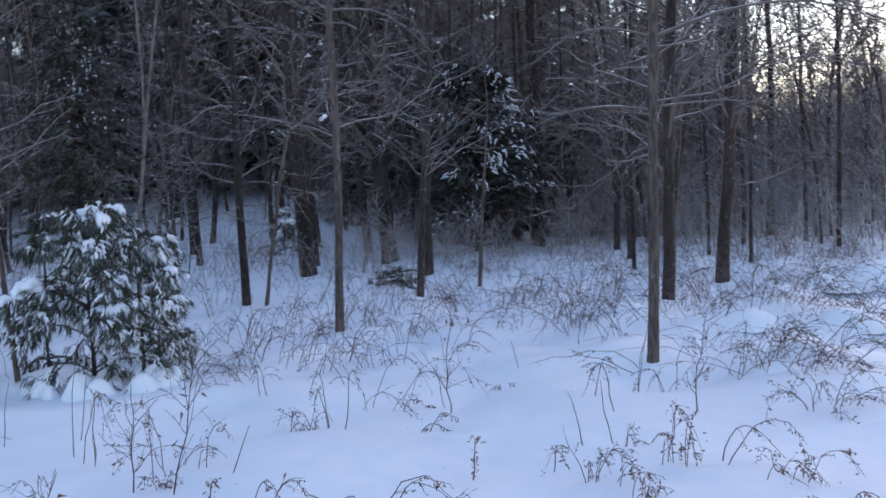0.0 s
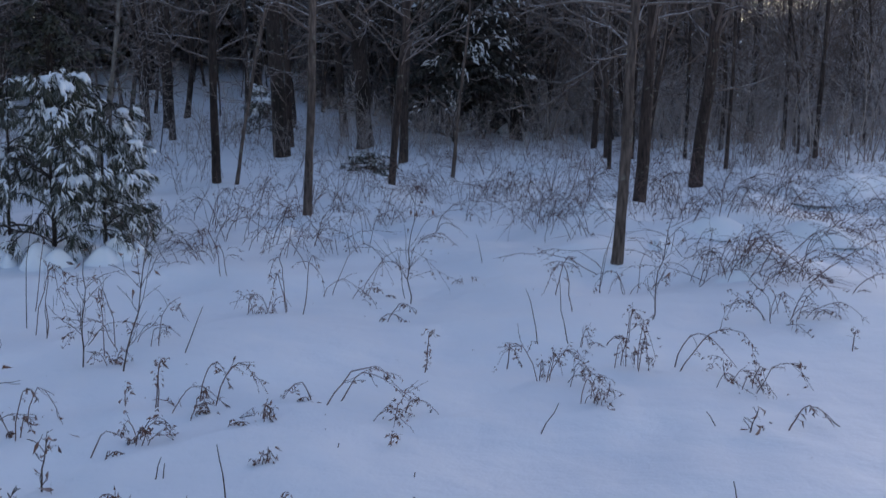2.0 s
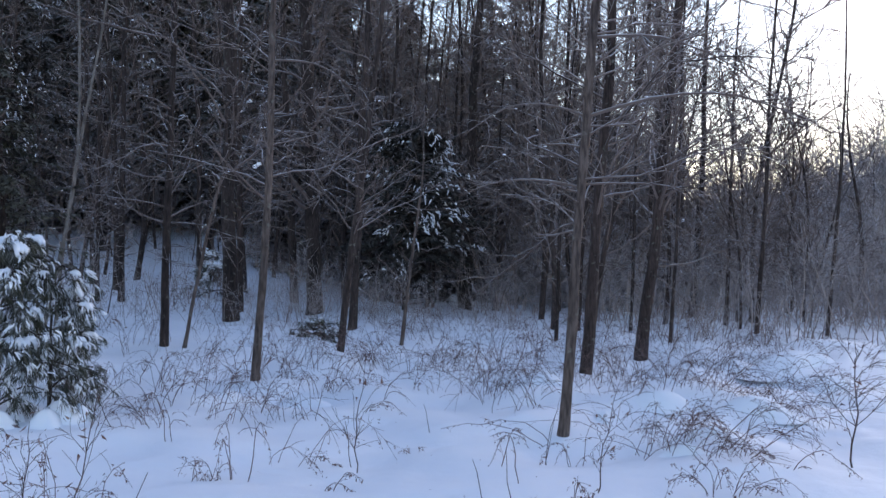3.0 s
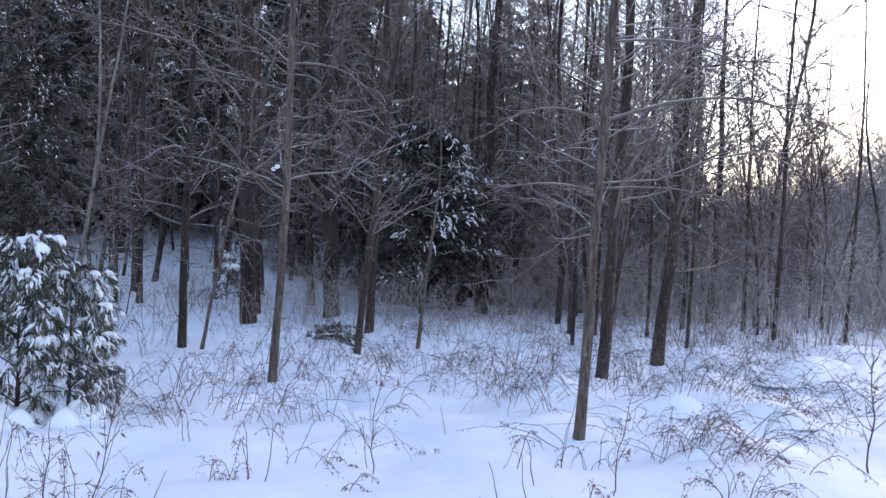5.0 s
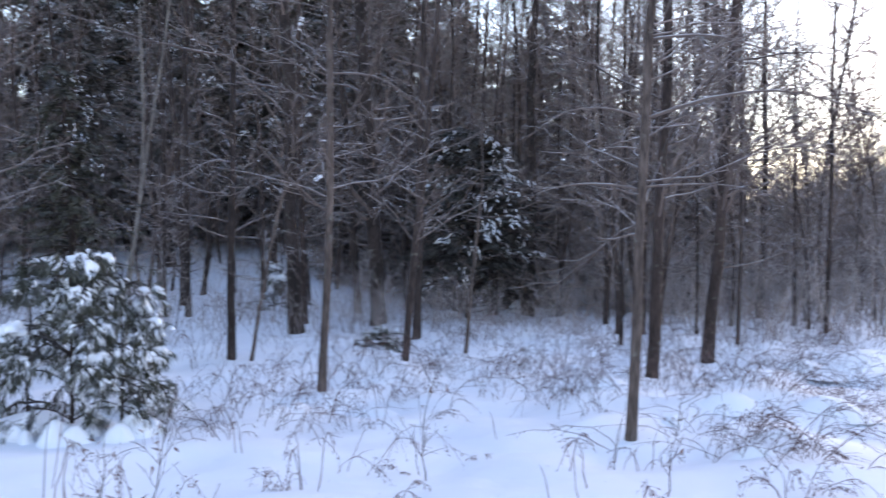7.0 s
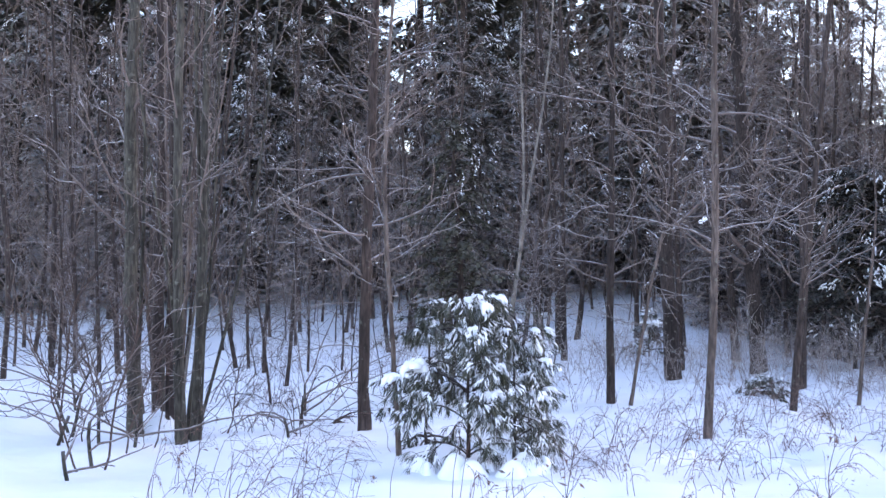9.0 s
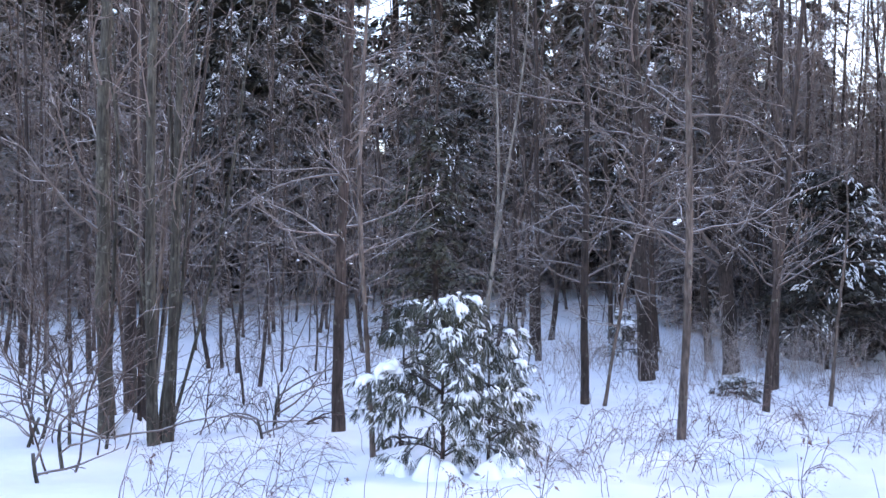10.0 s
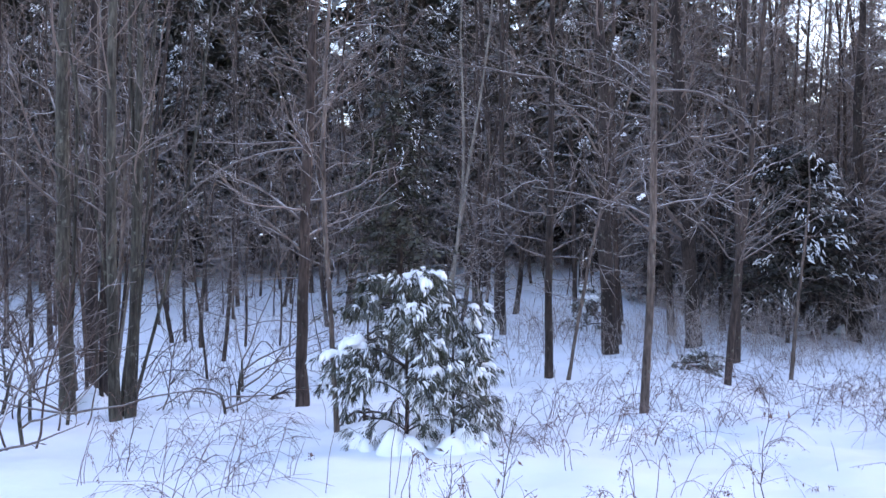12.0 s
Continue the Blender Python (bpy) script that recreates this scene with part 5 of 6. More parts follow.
# ---- brush between the trees ----
weed(0.90, 14.06, "bush", 0.42, 0.61, -0.36, 198, leaf=0.3)
weed(1.77, 18.76, "bush", 0.47, 0.53, 0.12, 199, leaf=0.3)
weed(1.30, 14.16, "bush", 0.58, 0.51, 3.55, 200, leaf=0.3)
weed(2.37, 22.56, "clump", 0.53, 0.63, 0.10, 201, leaf=0.3)
weed(0.70, 13.51, "bush", 0.66, 0.68, -0.04, 202, leaf=0.3)
weed(1.30, 18.41, "arch", 0.69, 0.70, 0.37, 203, leaf=0.3)
weed(1.28, 18.21, "clump", 0.86, 0.74, -0.45, 204, leaf=0.3)
weed(3.08, 22.61, "clump", 0.59, 0.86, -0.31, 205, leaf=0.3)
weed(2.52, 17.71, "arch", 0.64, 1.00, 3.39, 206, leaf=0.3)
weed(1.19, 15.06, "arch", 0.68, 0.65, 0.13, 207, leaf=0.3)
weed(2.37, 18.11, "arch", 0.61, 0.60, -0.47, 208, leaf=0.3)
weed(1.90, 14.11, "clump", 0.36, 0.69, 3.40, 209, leaf=0.3)
weed(2.07, 16.66, "arch", 0.54, 0.85, -0.37, 210, leaf=0.3)
weed(0.80, 14.66, "arch", 0.58, 0.48, 3.13, 211, leaf=0.3)
weed(2.06, 14.26, "bush", 0.48, 0.55, -0.27, 212, leaf=0.3)
weed(1.08, 12.76, "bush", 0.42, 0.70, -0.36, 213, leaf=0.3)
weed(3.42, 12.41, "bush", 0.28, 0.61, 2.89, 214, leaf=0.25)
weed(3.42, 14.01, "clump", 0.37, 0.60, 3.34, 215, leaf=0.25)
weed(4.45, 20.15, "bush", 0.71, 1.33, -0.65, 216, leaf=0.25)
weed(4.46, 16.30, "bush", 0.53, 1.15, 2.79, 217, leaf=0.25)
weed(2.40, 12.46, "bush", 0.37, 0.86, 2.80, 218, leaf=0.25)
weed(4.30, 19.70, "bush", 0.48, 0.80, -0.26, 219, leaf=0.25)
weed(2.60, 12.16, "arch", 0.53, 0.63, -0.07, 220, leaf=0.25)
weed(3.02, 12.36, "clump", 0.48, 0.60, -0.11, 221, leaf=0.25)
weed(2.36, 14.41, "bush", 0.51, 0.63, 0.17, 222, leaf=0.25)
weed(4.51, 16.70, "clump", 0.60, 0.88, -0.72, 223, leaf=0.25)
weed(2.76, 14.51, "bush", 0.45, 0.62, -0.37, 224, leaf=0.25)
weed(3.24, 12.66, "clump", 0.49, 0.68, -0.48, 225, leaf=0.25)
weed(4.32, 15.70, "bush", 0.44, 0.67, -0.59, 226, leaf=0.25)
weed(3.01, 15.66, "bush", 0.60, 0.74, 3.33, 227, leaf=0.25)
weed(5.57, 20.90, "bush", 0.45, 1.26, -0.24, 228, leaf=0.25)
weed(3.10, 13.86, "bush", 0.52, 0.55, -0.21, 229, leaf=0.25)
weed(3.46, 19.96, "bush", 0.59, 1.23, 3.40, 230, leaf=0.25)
weed(2.70, 18.31, "arch", 0.65, 0.67, 3.27, 231, leaf=0.25)
weed(2.07, 14.36, "bush", 0.41, 0.55, 2.92, 232, leaf=0.25)
weed(4.11, 16.90, "bush", 0.49, 0.61, 3.40, 233, leaf=0.25)
weed(3.53, 22.06, "clump", 0.92, 1.28, -0.12, 234, leaf=0.25)
weed(2.88, 18.51, "bush", 0.50, 1.02, 0.21, 235, leaf=0.25)
weed(3.64, 12.36, "clump", 0.36, 0.67, 0.07, 236, leaf=0.5)
weed(4.55, 16.90, "bush", 0.31, 0.74, -0.61, 237, leaf=0.5)
weed(3.76, 11.51, "bush", 0.24, 0.81, 3.07, 238, leaf=0.5)
weed(4.03, 11.55, "bush", 0.31, 0.73, 2.48, 239, leaf=0.5)
weed(3.17, 11.11, "arch", 0.21, 0.40, -0.73, 240, leaf=0.5)
weed(3.87, 11.86, "bush", 0.31, 0.86, -0.69, 241, leaf=0.5)
weed(4.76, 13.20, "arch", 0.39, 0.52, 2.53, 242, leaf=0.5)
weed(4.97, 15.15, "bush", 0.41, 1.06, 0.09, 243, leaf=0.5)
weed(4.89, 14.80, "clump", 0.34, 0.76, 2.75, 244, leaf=0.5)
weed(4.93, 12.80, "arch", 0.37, 0.98, -0.84, 245, leaf=0.5)
weed(4.37, 12.25, "clump", 0.38, 0.89, -0.20, 246, leaf=0.5)
weed(3.25, 11.76, "clump", 0.22, 0.44, -0.34, 247, leaf=0.5)
weed(6.12, 15.50, "arch", 0.33, 0.65, -0.63, 248, leaf=0.5)
weed(4.30, 13.45, "arch", 0.20, 0.81, 2.81, 249, leaf=0.5)
weed(3.98, 12.70, "clump", 0.29, 0.96, -0.40, 250, leaf=0.5)
weed(4.24, 16.20, "arch", 0.48, 1.19, 0.19, 251, leaf=0.5)
weed(5.88, 23.65, "bush", 0.63, 0.65, 3.20, 252, leaf=0.1)
weed(4.82, 17.10, "bush", 0.37, 0.70, 0.07, 253, leaf=0.1)
weed(5.82, 16.45, "bush", 0.36, 0.88, -0.60, 254, leaf=0.1)
weed(5.90, 16.45, "bush", 0.35, 0.56, 0.06, 255, leaf=0.1)
weed(6.33, 16.30, "bush", 0.32, 0.72, -0.47, 256, leaf=0.1)
weed(6.75, 24.30, "bush", 0.65, 0.67, -0.60, 257, leaf=0.1)
weed(9.36, 25.75, "bush", 0.76, 1.34, -0.69, 258, leaf=0.1)
weed(4.80, 19.85, "bush", 0.51, 0.58, 0.11, 259, leaf=0.1)
weed(4.43, 17.40, "bush", 0.31, 0.75, -0.10, 260, leaf=0.1)
weed(5.30, 17.45, "bush", 0.35, 0.79, 2.41, 261, leaf=0.1)
weed(6.89, 24.40, "bush", 0.56, 0.86, -0.17, 262, leaf=0.1)
weed(5.42, 17.10, "bush", 0.61, 0.48, 3.25, 263, leaf=0.1)
weed(-4.73, 19.37, "sprig", 0.76, 0.67, -0.01, 264, leaf=0.4)
weed(-6.59, 23.52, "clump", 0.78, 0.91, 3.49, 265, leaf=0.4)
weed(-4.86, 18.77, "arch", 0.57, 0.59, 3.67, 266, leaf=0.4)
weed(-5.56, 23.32, "clump", 0.90, 0.82, 3.79, 267, leaf=0.4)
weed(-6.63, 27.97, "sprig", 0.89, 0.60, 3.13, 268, leaf=0.4)
weed(-6.55, 29.17, "clump", 1.14, 0.64, 3.42, 269, leaf=0.4)
weed(-4.62, 17.52, "sprig", 0.66, 0.57, 3.48, 270, leaf=0.4)
weed(-4.46, 19.82, "arch", 0.50, 0.52, 3.31, 271, leaf=0.4)
weed(-5.82, 25.72, "arch", 0.64, 0.81, 3.19, 272, leaf=0.4)
weed(-4.85, 19.72, "clump", 0.50, 0.72, 0.65, 273, leaf=0.4)
weed(-2.25, 14.22, "arch", 0.49, 0.41, 3.31, 274, leaf=0.4)
weed(-2.92, 17.42, "sprig", 0.46, 0.91, -0.11, 275, leaf=0.4)
weed(-3.73, 20.72, "arch", 0.79, 0.93, 3.16, 276, leaf=0.4)
weed(-3.27, 16.52, "sprig", 0.40, 0.89, 0.31, 277, leaf=0.4)
weed(-3.82, 18.62, "clump", 0.49, 0.76, 0.07, 278, leaf=0.4)
weed(-4.20, 22.97, "clump", 0.77, 1.22, 3.09, 279, leaf=0.4)
weed(-2.47, 16.62, "clump", 0.60, 0.94, 0.39, 280, leaf=0.4)
weed(-2.06, 13.82, "sprig", 0.42, 0.81, 0.29, 281, leaf=0.4)
weed(-0.34, 29.01, "bush", 0.43, 0.85, 0.41, 282, leaf=0.3)
weed(0.31, 22.01, "bush", 0.31, 0.60, 3.49, 283, leaf=0.3)
weed(-0.48, 25.36, "bush", 0.68, 0.52, 3.29, 284, leaf=0.3)
weed(0.45, 24.96, "bush", 0.57, 0.66, 2.68, 285, leaf=0.3)
weed(-0.80, 21.51, "clump", 0.43, 0.63, 0.46, 286, leaf=0.3)
weed(-0.26, 21.66, "bush", 0.33, 0.65, 3.14, 287, leaf=0.3)
weed(-0.17, 25.36, "bush", 0.57, 0.79, -0.49, 288, leaf=0.3)
weed(0.58, 25.46, "clump", 0.53, 0.96, 0.20, 289, leaf=0.3)
weed(-1.75, 14.42, "clump", 0.30, 0.37, 3.21, 290, leaf=0.4)
weed(-1.72, 14.32, "clump", 0.35, 0.36, 0.25, 291, leaf=0.4)
weed(-1.80, 16.62, "clump", 0.57, 0.59, -0.07, 292, leaf=0.4)
weed(-2.35, 19.27, "bush", 0.52, 0.73, 0.54, 293, leaf=0.4)
weed(-1.45, 15.76, "clump", 0.57, 0.41, 0.47, 294, leaf=0.4)
weed(-1.57, 18.21, "clump", 0.42, 0.80, 0.43, 295, leaf=0.4)
weed(-13.35, 25.80, "arch", 0.74, 1.09, 0.89, 296, leaf=0.3)
weed(-8.33, 16.17, "sprig", 0.53, 0.80, 0.71, 297, leaf=1.2)
weed(-14.98, 25.44, "clump", 1.31, 0.92, 3.81, 298, leaf=1.2)
weed(-17.19, 31.03, "sprig", 1.42, 1.08, 0.88, 299, leaf=1.2)
weed(-7.04, 15.53, "arch", 0.64, 0.66, 0.55, 300, leaf=1.2)
weed(-8.01, 17.74, "arch", 0.60, 0.57, 3.99, 301, leaf=1.2)
weed(-9.37, 16.57, "clump", 0.43, 0.58, 0.77, 302, leaf=1.2)
weed(-16.27, 28.49, "sprig", 1.46, 0.69, 0.69, 303, leaf=1.2)
weed(-9.48, 16.75, "bush", 0.41, 0.44, 0.97, 304, leaf=1.2)
weed(-10.44, 23.48, "clump", 0.88, 0.66, 3.61, 305, leaf=1.2)
weed(-10.52, 19.83, "sprig", 0.86, 0.55, 0.01, 306, leaf=1.2)
weed(-15.44, 32.58, "bush", 1.25, 1.29, 3.27, 307, leaf=1.2)
weed(-8.50, 17.90, "sprig", 0.48, 0.76, 3.51, 308, leaf=1.2)
weed(-12.86, 22.60, "bush", 1.08, 0.88, 0.79, 309, leaf=1.2)
weed(-14.69, 31.56, "bush", 0.82, 1.48, 0.84, 310, leaf=1.2)
weed(-12.84, 24.71, "sprig", 0.84, 1.00, 3.34, 311, leaf=1.2)
weed(-14.92, 28.60, "clump", 0.89, 1.32, -0.02, 312, leaf=1.2)
weed(-15.13, 30.95, "sprig", 0.74, 1.38, 0.04, 313, leaf=1.2)
weed(-9.74, 18.93, "arch", 0.74, 0.48, -0.03, 314, leaf=1.2)
weed(-8.39, 14.94, "clump", 0.57, 0.76, 0.46, 315, leaf=1.2)
weed(-11.62, 15.38, "arch", 0.65, 0.98, 1.08, 316, leaf=1.2, dark=True)
weed(-9.15, 12.55, "sprig", 0.53, 0.81, 4.24, 317, leaf=1.2, dark=True)
weed(-11.94, 15.28, "arch", 0.83, 0.77, 0.61, 319, leaf=1.2, dark=True)
weed(-14.06, 18.70, "sprig", 1.62, 1.04, 0.49, 321, leaf=1.2, dark=True)
weed(-13.79, 18.89, "arch", 1.26, 1.16, 3.33, 322, leaf=1.2, dark=True)
weed(-12.19, 16.36, "arch", 0.79, 0.85, 0.93, 323, leaf=1.2, dark=True)
weed(-17.25, 24.30, "bush", 1.63, 1.41, 0.12, 325, leaf=1.2, dark=True)
weed(-11.04, 15.52, "bush", 0.95, 1.13, 4.17, 327, leaf=1.2, dark=True)
weed(-20.37, 26.97, "bush", 1.08, 1.42, 3.41, 328, leaf=1.2, dark=True)
weed(-21.15, 26.67, "sprig", 0.79, 0.97, 3.31, 329, leaf=1.2, dark=True)
weed(-15.95, 21.41, "sprig", 0.95, 0.82, 0.25, 330, leaf=1.2, dark=True)
weed(-19.11, 26.27, "sprig", 1.18, 1.34, 3.66, 331, leaf=1.2, dark=True)
weed(-26.73, 33.02, "sprig", 1.51, 1.70, 0.84, 332, leaf=1.2, dark=True)
weed(-16.63, 21.92, "sprig", 1.01, 0.91, 0.79, 333, leaf=1.2, dark=True)
weed(-20.51, 25.41, "bush", 1.48, 1.48, 4.19, 334, leaf=1.2, dark=True)
weed(-21.70, 30.16, "sprig", 1.25, 0.81, 0.46, 335, leaf=1.2, dark=True)
weed(5.64, 27.67, "bush", 0.59, 0.69, -0.07, 336, leaf=0.1)
weed(5.74, 27.82, "bush", 0.93, 1.16, -0.01, 337, leaf=0.1)
weed(1.64, 26.42, "bush", 0.68, 0.89, 3.01, 338, leaf=0.1)
weed(1.81, 22.77, "bush", 0.66, 1.08, -0.47, 339, leaf=0.1)
weed(4.60, 25.12, "bush", 0.96, 1.20, -0.68, 340, leaf=0.1)
weed(8.19, 38.42, "bush", 1.49, 1.07, -0.37, 341, leaf=0.1)
weed(10.98, 31.12, "bush", 1.27, 1.61, -0.70, 342, leaf=0.1)
weed(2.70, 23.87, "bush", 0.74, 1.03, -0.14, 343, leaf=0.1)
weed(6.45, 31.62, "bush", 1.02, 0.85, 3.28, 344, leaf=0.1)
weed(10.48, 29.57, "bush", 1.19, 1.52, -0.18, 345, leaf=0.1)
weed(-2.40, 11.02, "clump", 0.40, 0.77, -0.24, 346, leaf=0.3)
weed(-3.21, 14.27, "bush", 0.46, 0.59, 3.10, 347, leaf=0.3)
weed(-2.30, 13.87, "arch", 0.26, 0.54, 0.39, 348, leaf=0.3)
weed(-2.45, 16.17, "arch", 0.59, 0.60, 0.12, 349, leaf=0.3)
weed(-1.20, 11.16, "bush", 0.39, 0.49, 2.77, 350, leaf=0.3)
weed(-1.95, 11.22, "clump", 0.45, 0.68, -0.11, 351, leaf=0.3)
weed(-1.70, 11.82, "arch", 0.43, 0.77, 0.05, 352, leaf=0.3)
weed(-1.70, 12.67, "clump", 0.50, 0.65, 0.30, 353, leaf=0.3)
weed(-2.63, 14.32, "bush", 0.32, 0.69, 0.25, 354, leaf=0.3)
weed(-2.11, 11.77, "arch", 0.44, 0.67, -0.26, 355, leaf=0.3)
weed(-3.03, 13.52, "bush", 0.46, 0.53, -0.21, 356, leaf=0.3)
weed(-1.43, 10.16, "arch", 0.19, 0.51, 2.85, 357, leaf=0.3)
weed(-2.71, 12.02, "clump", 0.44, 0.72, 3.67, 358, leaf=0.3)
weed(-1.43, 11.41, "arch", 0.43, 0.75, 3.15, 359, leaf=0.3)
weed(-1.18, 13.66, "clump", 0.34, 0.54, 0.52, 360, leaf=0.4)
weed(-0.82, 13.46, "clump", 0.31, 0.63, -0.36, 361, leaf=0.4)
weed(-0.48, 12.86, "arch", 0.25, 0.80, 0.20, 362, leaf=0.4)
weed(0.49, 15.11, "clump", 0.40, 0.54, 0.28, 363, leaf=0.4)
weed(0.13, 15.51, "bush", 0.41, 0.54, 0.40, 364, leaf=0.4)
weed(-1.58, 15.71, "arch", 0.35, 1.03, -0.29, 365, leaf=0.4)
weed(0.82, 17.36, "clump", 0.47, 0.59, -0.28, 366, leaf=0.4)
weed(0.05, 15.11, "bush", 0.43, 0.72, 0.49, 367, leaf=0.4)
weed(-1.05, 14.66, "bush", 0.35, 0.59, 0.26, 368, leaf=0.4)
weed(-1.16, 13.41, "bush", 0.27, 0.46, 3.33, 369, leaf=0.4)
weed(0.35, 17.16, "clump", 0.44, 0.78, -0.10, 370, leaf=0.4)
weed(-1.14, 14.96, "arch", 0.36, 0.69, 0.06, 371, leaf=0.4)
weed(3.06, 21.76, "bush", 0.47, 1.57, 2.66, 372, leaf=0.2)
weed(0.79, 12.86, "bush", 0.47, 0.93, 3.43, 373, leaf=0.2)
weed(0.98, 14.91, "arch", 0.36, 0.65, 2.59, 374, leaf=0.2)
weed(2.57, 18.51, "arch", 0.65, 0.78, 0.28, 375, leaf=0.2)
weed(1.87, 18.61, "arch", 0.67, 0.98, -0.44, 376, leaf=0.2)
weed(1.79, 16.91, "arch", 0.64, 0.99, -0.59, 377, leaf=0.2)
weed(1.56, 12.36, "bush", 0.36, 0.87, 2.52, 378, leaf=0.2)
weed(1.07, 14.66, "bush", 0.36, 0.77, 3.20, 379, leaf=0.2)
weed(2.18, 16.06, "bush", 0.45, 1.07, -0.05, 380, leaf=0.2)
weed(1.01, 12.06, "bush", 0.27, 0.85, -0.23, 381, leaf=0.2)
weed(1.07, 17.26, "bush", 0.61, 0.79, -0.41, 382, leaf=0.2)
weed(1.28, 14.96, "bush", 0.51, 0.99, 0.26, 383, leaf=0.2)
weed(2.30, 12.16, "arch", 0.26, 0.45, -0.67, 384, leaf=0.2)
weed(3.27, 13.66, "bush", 0.24, 0.69, -0.43, 385, leaf=0.2)
weed(2.47, 10.51, "arch", 0.19, 0.50, -0.54, 386, leaf=0.2)
weed(1.93, 11.06, "bush", 0.29, 0.70, -0.29, 387, leaf=0.2)
weed(2.63, 14.71, "arch", 0.35, 0.81, 3.39, 388, leaf=0.2)
weed(2.47, 13.21, "bush", 0.47, 0.66, 2.76, 389, leaf=0.2)
weed(2.87, 16.26, "bush", 0.44, 0.76, 3.05, 390, leaf=0.2)
weed(2.55, 14.11, "arch", 0.26, 0.95, -0.46, 391, leaf=0.2)
weed(3.20, 12.31, "arch", 0.22, 0.91, -0.06, 392, leaf=0.2)
weed(3.09, 12.26, "bush", 0.33, 0.47, 2.54, 393, leaf=0.2)
weed(2.56, 10.61, "arch", 0.19, 0.42, 0.13, 394, leaf=0.2)
weed(2.67, 13.76, "bush", 0.30, 0.57, 2.69, 395, leaf=0.2)
weed(2.95, 13.76, "arch", 0.40, 1.06, 2.71, 396, leaf=0.2)
weed(4.12, 17.00, "arch", 0.34, 1.11, -0.42, 397, leaf=0.2)
weed(-4.82, 8.37, "arch", 0.23, 0.72, 0.20, 398, leaf=0.2)
weed(-6.08, 10.75, "bush", 0.29, 0.94, 0.97, 399, leaf=0.2)
weed(-6.05, 9.29, "arch", 0.35, 0.78, 0.19, 400, leaf=0.2)
weed(-4.80, 7.85, "bush", 0.19, 0.70, 3.29, 401, leaf=0.2)
weed(-5.71, 8.34, "bush", 0.25, 0.45, 0.37, 402, leaf=0.2)
weed(-5.78, 10.74, "bush", 0.35, 0.96, 0.48, 403, leaf=0.2)
weed(-5.06, 11.49, "arch", 0.44, 1.02, 3.17, 404, leaf=0.2)
weed(-5.38, 8.97, "arch", 0.20, 0.64, 0.96, 405, leaf=0.2)
weed(-15.23, 26.04, "bush", 0.64, 1.15, 0.65, 406, leaf=0.3)
weed(-15.25, 28.60, "bush", 1.09, 0.72, 0.01, 407, leaf=0.3)
weed(-16.78, 28.22, "sprig", 1.09, 1.24, 3.29, 408, leaf=0.3)
weed(-19.82, 33.86, "bush", 1.08, 0.87, 0.80, 409, leaf=0.3)
weed(-11.82, 25.08, "bush", 0.57, 0.67, 3.48, 410, leaf=0.3)
weed(-16.68, 29.93, "head", 0.83, 0.86, 0.12, 411, leaf=0.3)
weed(-12.54, 23.70, "head", 0.81, 0.79, 0.33, 412, leaf=0.3)
weed(-12.23, 22.75, "sprig", 0.67, 0.90, 3.23, 413, leaf=0.3)
weed(-15.43, 26.45, "bush", 0.58, 0.88, 0.52, 414, leaf=0.3)
weed(-15.34, 25.64, "head", 0.64, 1.07, 0.60, 415, leaf=0.3)
weed(-18.43, 35.19, "sprig", 1.02, 1.12, 3.54, 416, leaf=0.3)
weed(-14.10, 27.71, "sprig", 1.07, 1.07, 0.39, 417, leaf=0.3)
weed(-11.61, 23.84, "head", 0.82, 0.48, 3.61, 418, leaf=0.3)
weed(-11.52, 23.50, "sprig", 0.67, 0.92, 3.12, 419, leaf=0.3)
weed(-1.73, 22.06, "arch", 0.38, 0.57, -0.28, 420, leaf=0.3)
weed(0.24, 37.55, "sprig", 0.96, 0.89, -0.34, 421, leaf=0.3)
weed(-5.09, 29.96, "sprig", 0.87, 1.31, 3.57, 422, leaf=0.3)
weed(-3.43, 33.11, "sprig", 1.04, 0.79, 0.10, 423, leaf=0.3)
weed(-3.50, 22.59, "sprig", 0.51, 0.54, 0.58, 424, leaf=0.3)
weed(-2.98, 20.34, "bush", 0.55, 0.58, -0.01, 425, leaf=0.3)
weed(-0.88, 23.43, "bush", 0.45, 0.81, -0.19, 426, leaf=0.3)
weed(-6.97, 30.09, "sprig", 0.54, 1.12, 3.13, 427, leaf=0.3)
weed(-3.17, 28.68, "bush", 0.89, 1.03, -0.32, 428, leaf=0.3)
weed(-3.51, 27.21, "bush", 0.62, 0.94, 3.15, 429, leaf=0.3)
weed(-0.79, 39.95, "sprig", 0.93, 1.28, -0.03, 430, leaf=0.3)
weed(-2.35, 34.72, "sprig", 0.81, 1.12, 0.14, 431, leaf=0.3)
weed(-1.76, 28.71, "bush", 0.59, 1.15, 3.02, 432, leaf=0.3)
weed(-4.70, 22.95, "bush", 0.39, 0.53, -0.06, 433, leaf=0.3)
weed(-2.67, 19.13, "sprig", 0.44, 0.54, 3.57, 434, leaf=0.3)
weed(-5.97, 26.27, "bush", 0.80, 0.70, 0.11, 435, leaf=0.3)
weed(-2.33, 10.05, "bush", 0.24, 0.49, 3.09, 436, leaf=0.3)
weed(-2.56, 10.97, "bush", 0.21, 0.45, 3.03, 437, leaf=0.3)
weed(-3.81, 12.52, "arch", 0.35, 0.44, -0.07, 438, leaf=0.3)
weed(-2.88, 12.66, "arch", 0.26, 0.57, 0.41, 439, leaf=0.3)
weed(-3.84, 14.03, "bush", 0.27, 0.44, 3.66, 440, leaf=0.3)
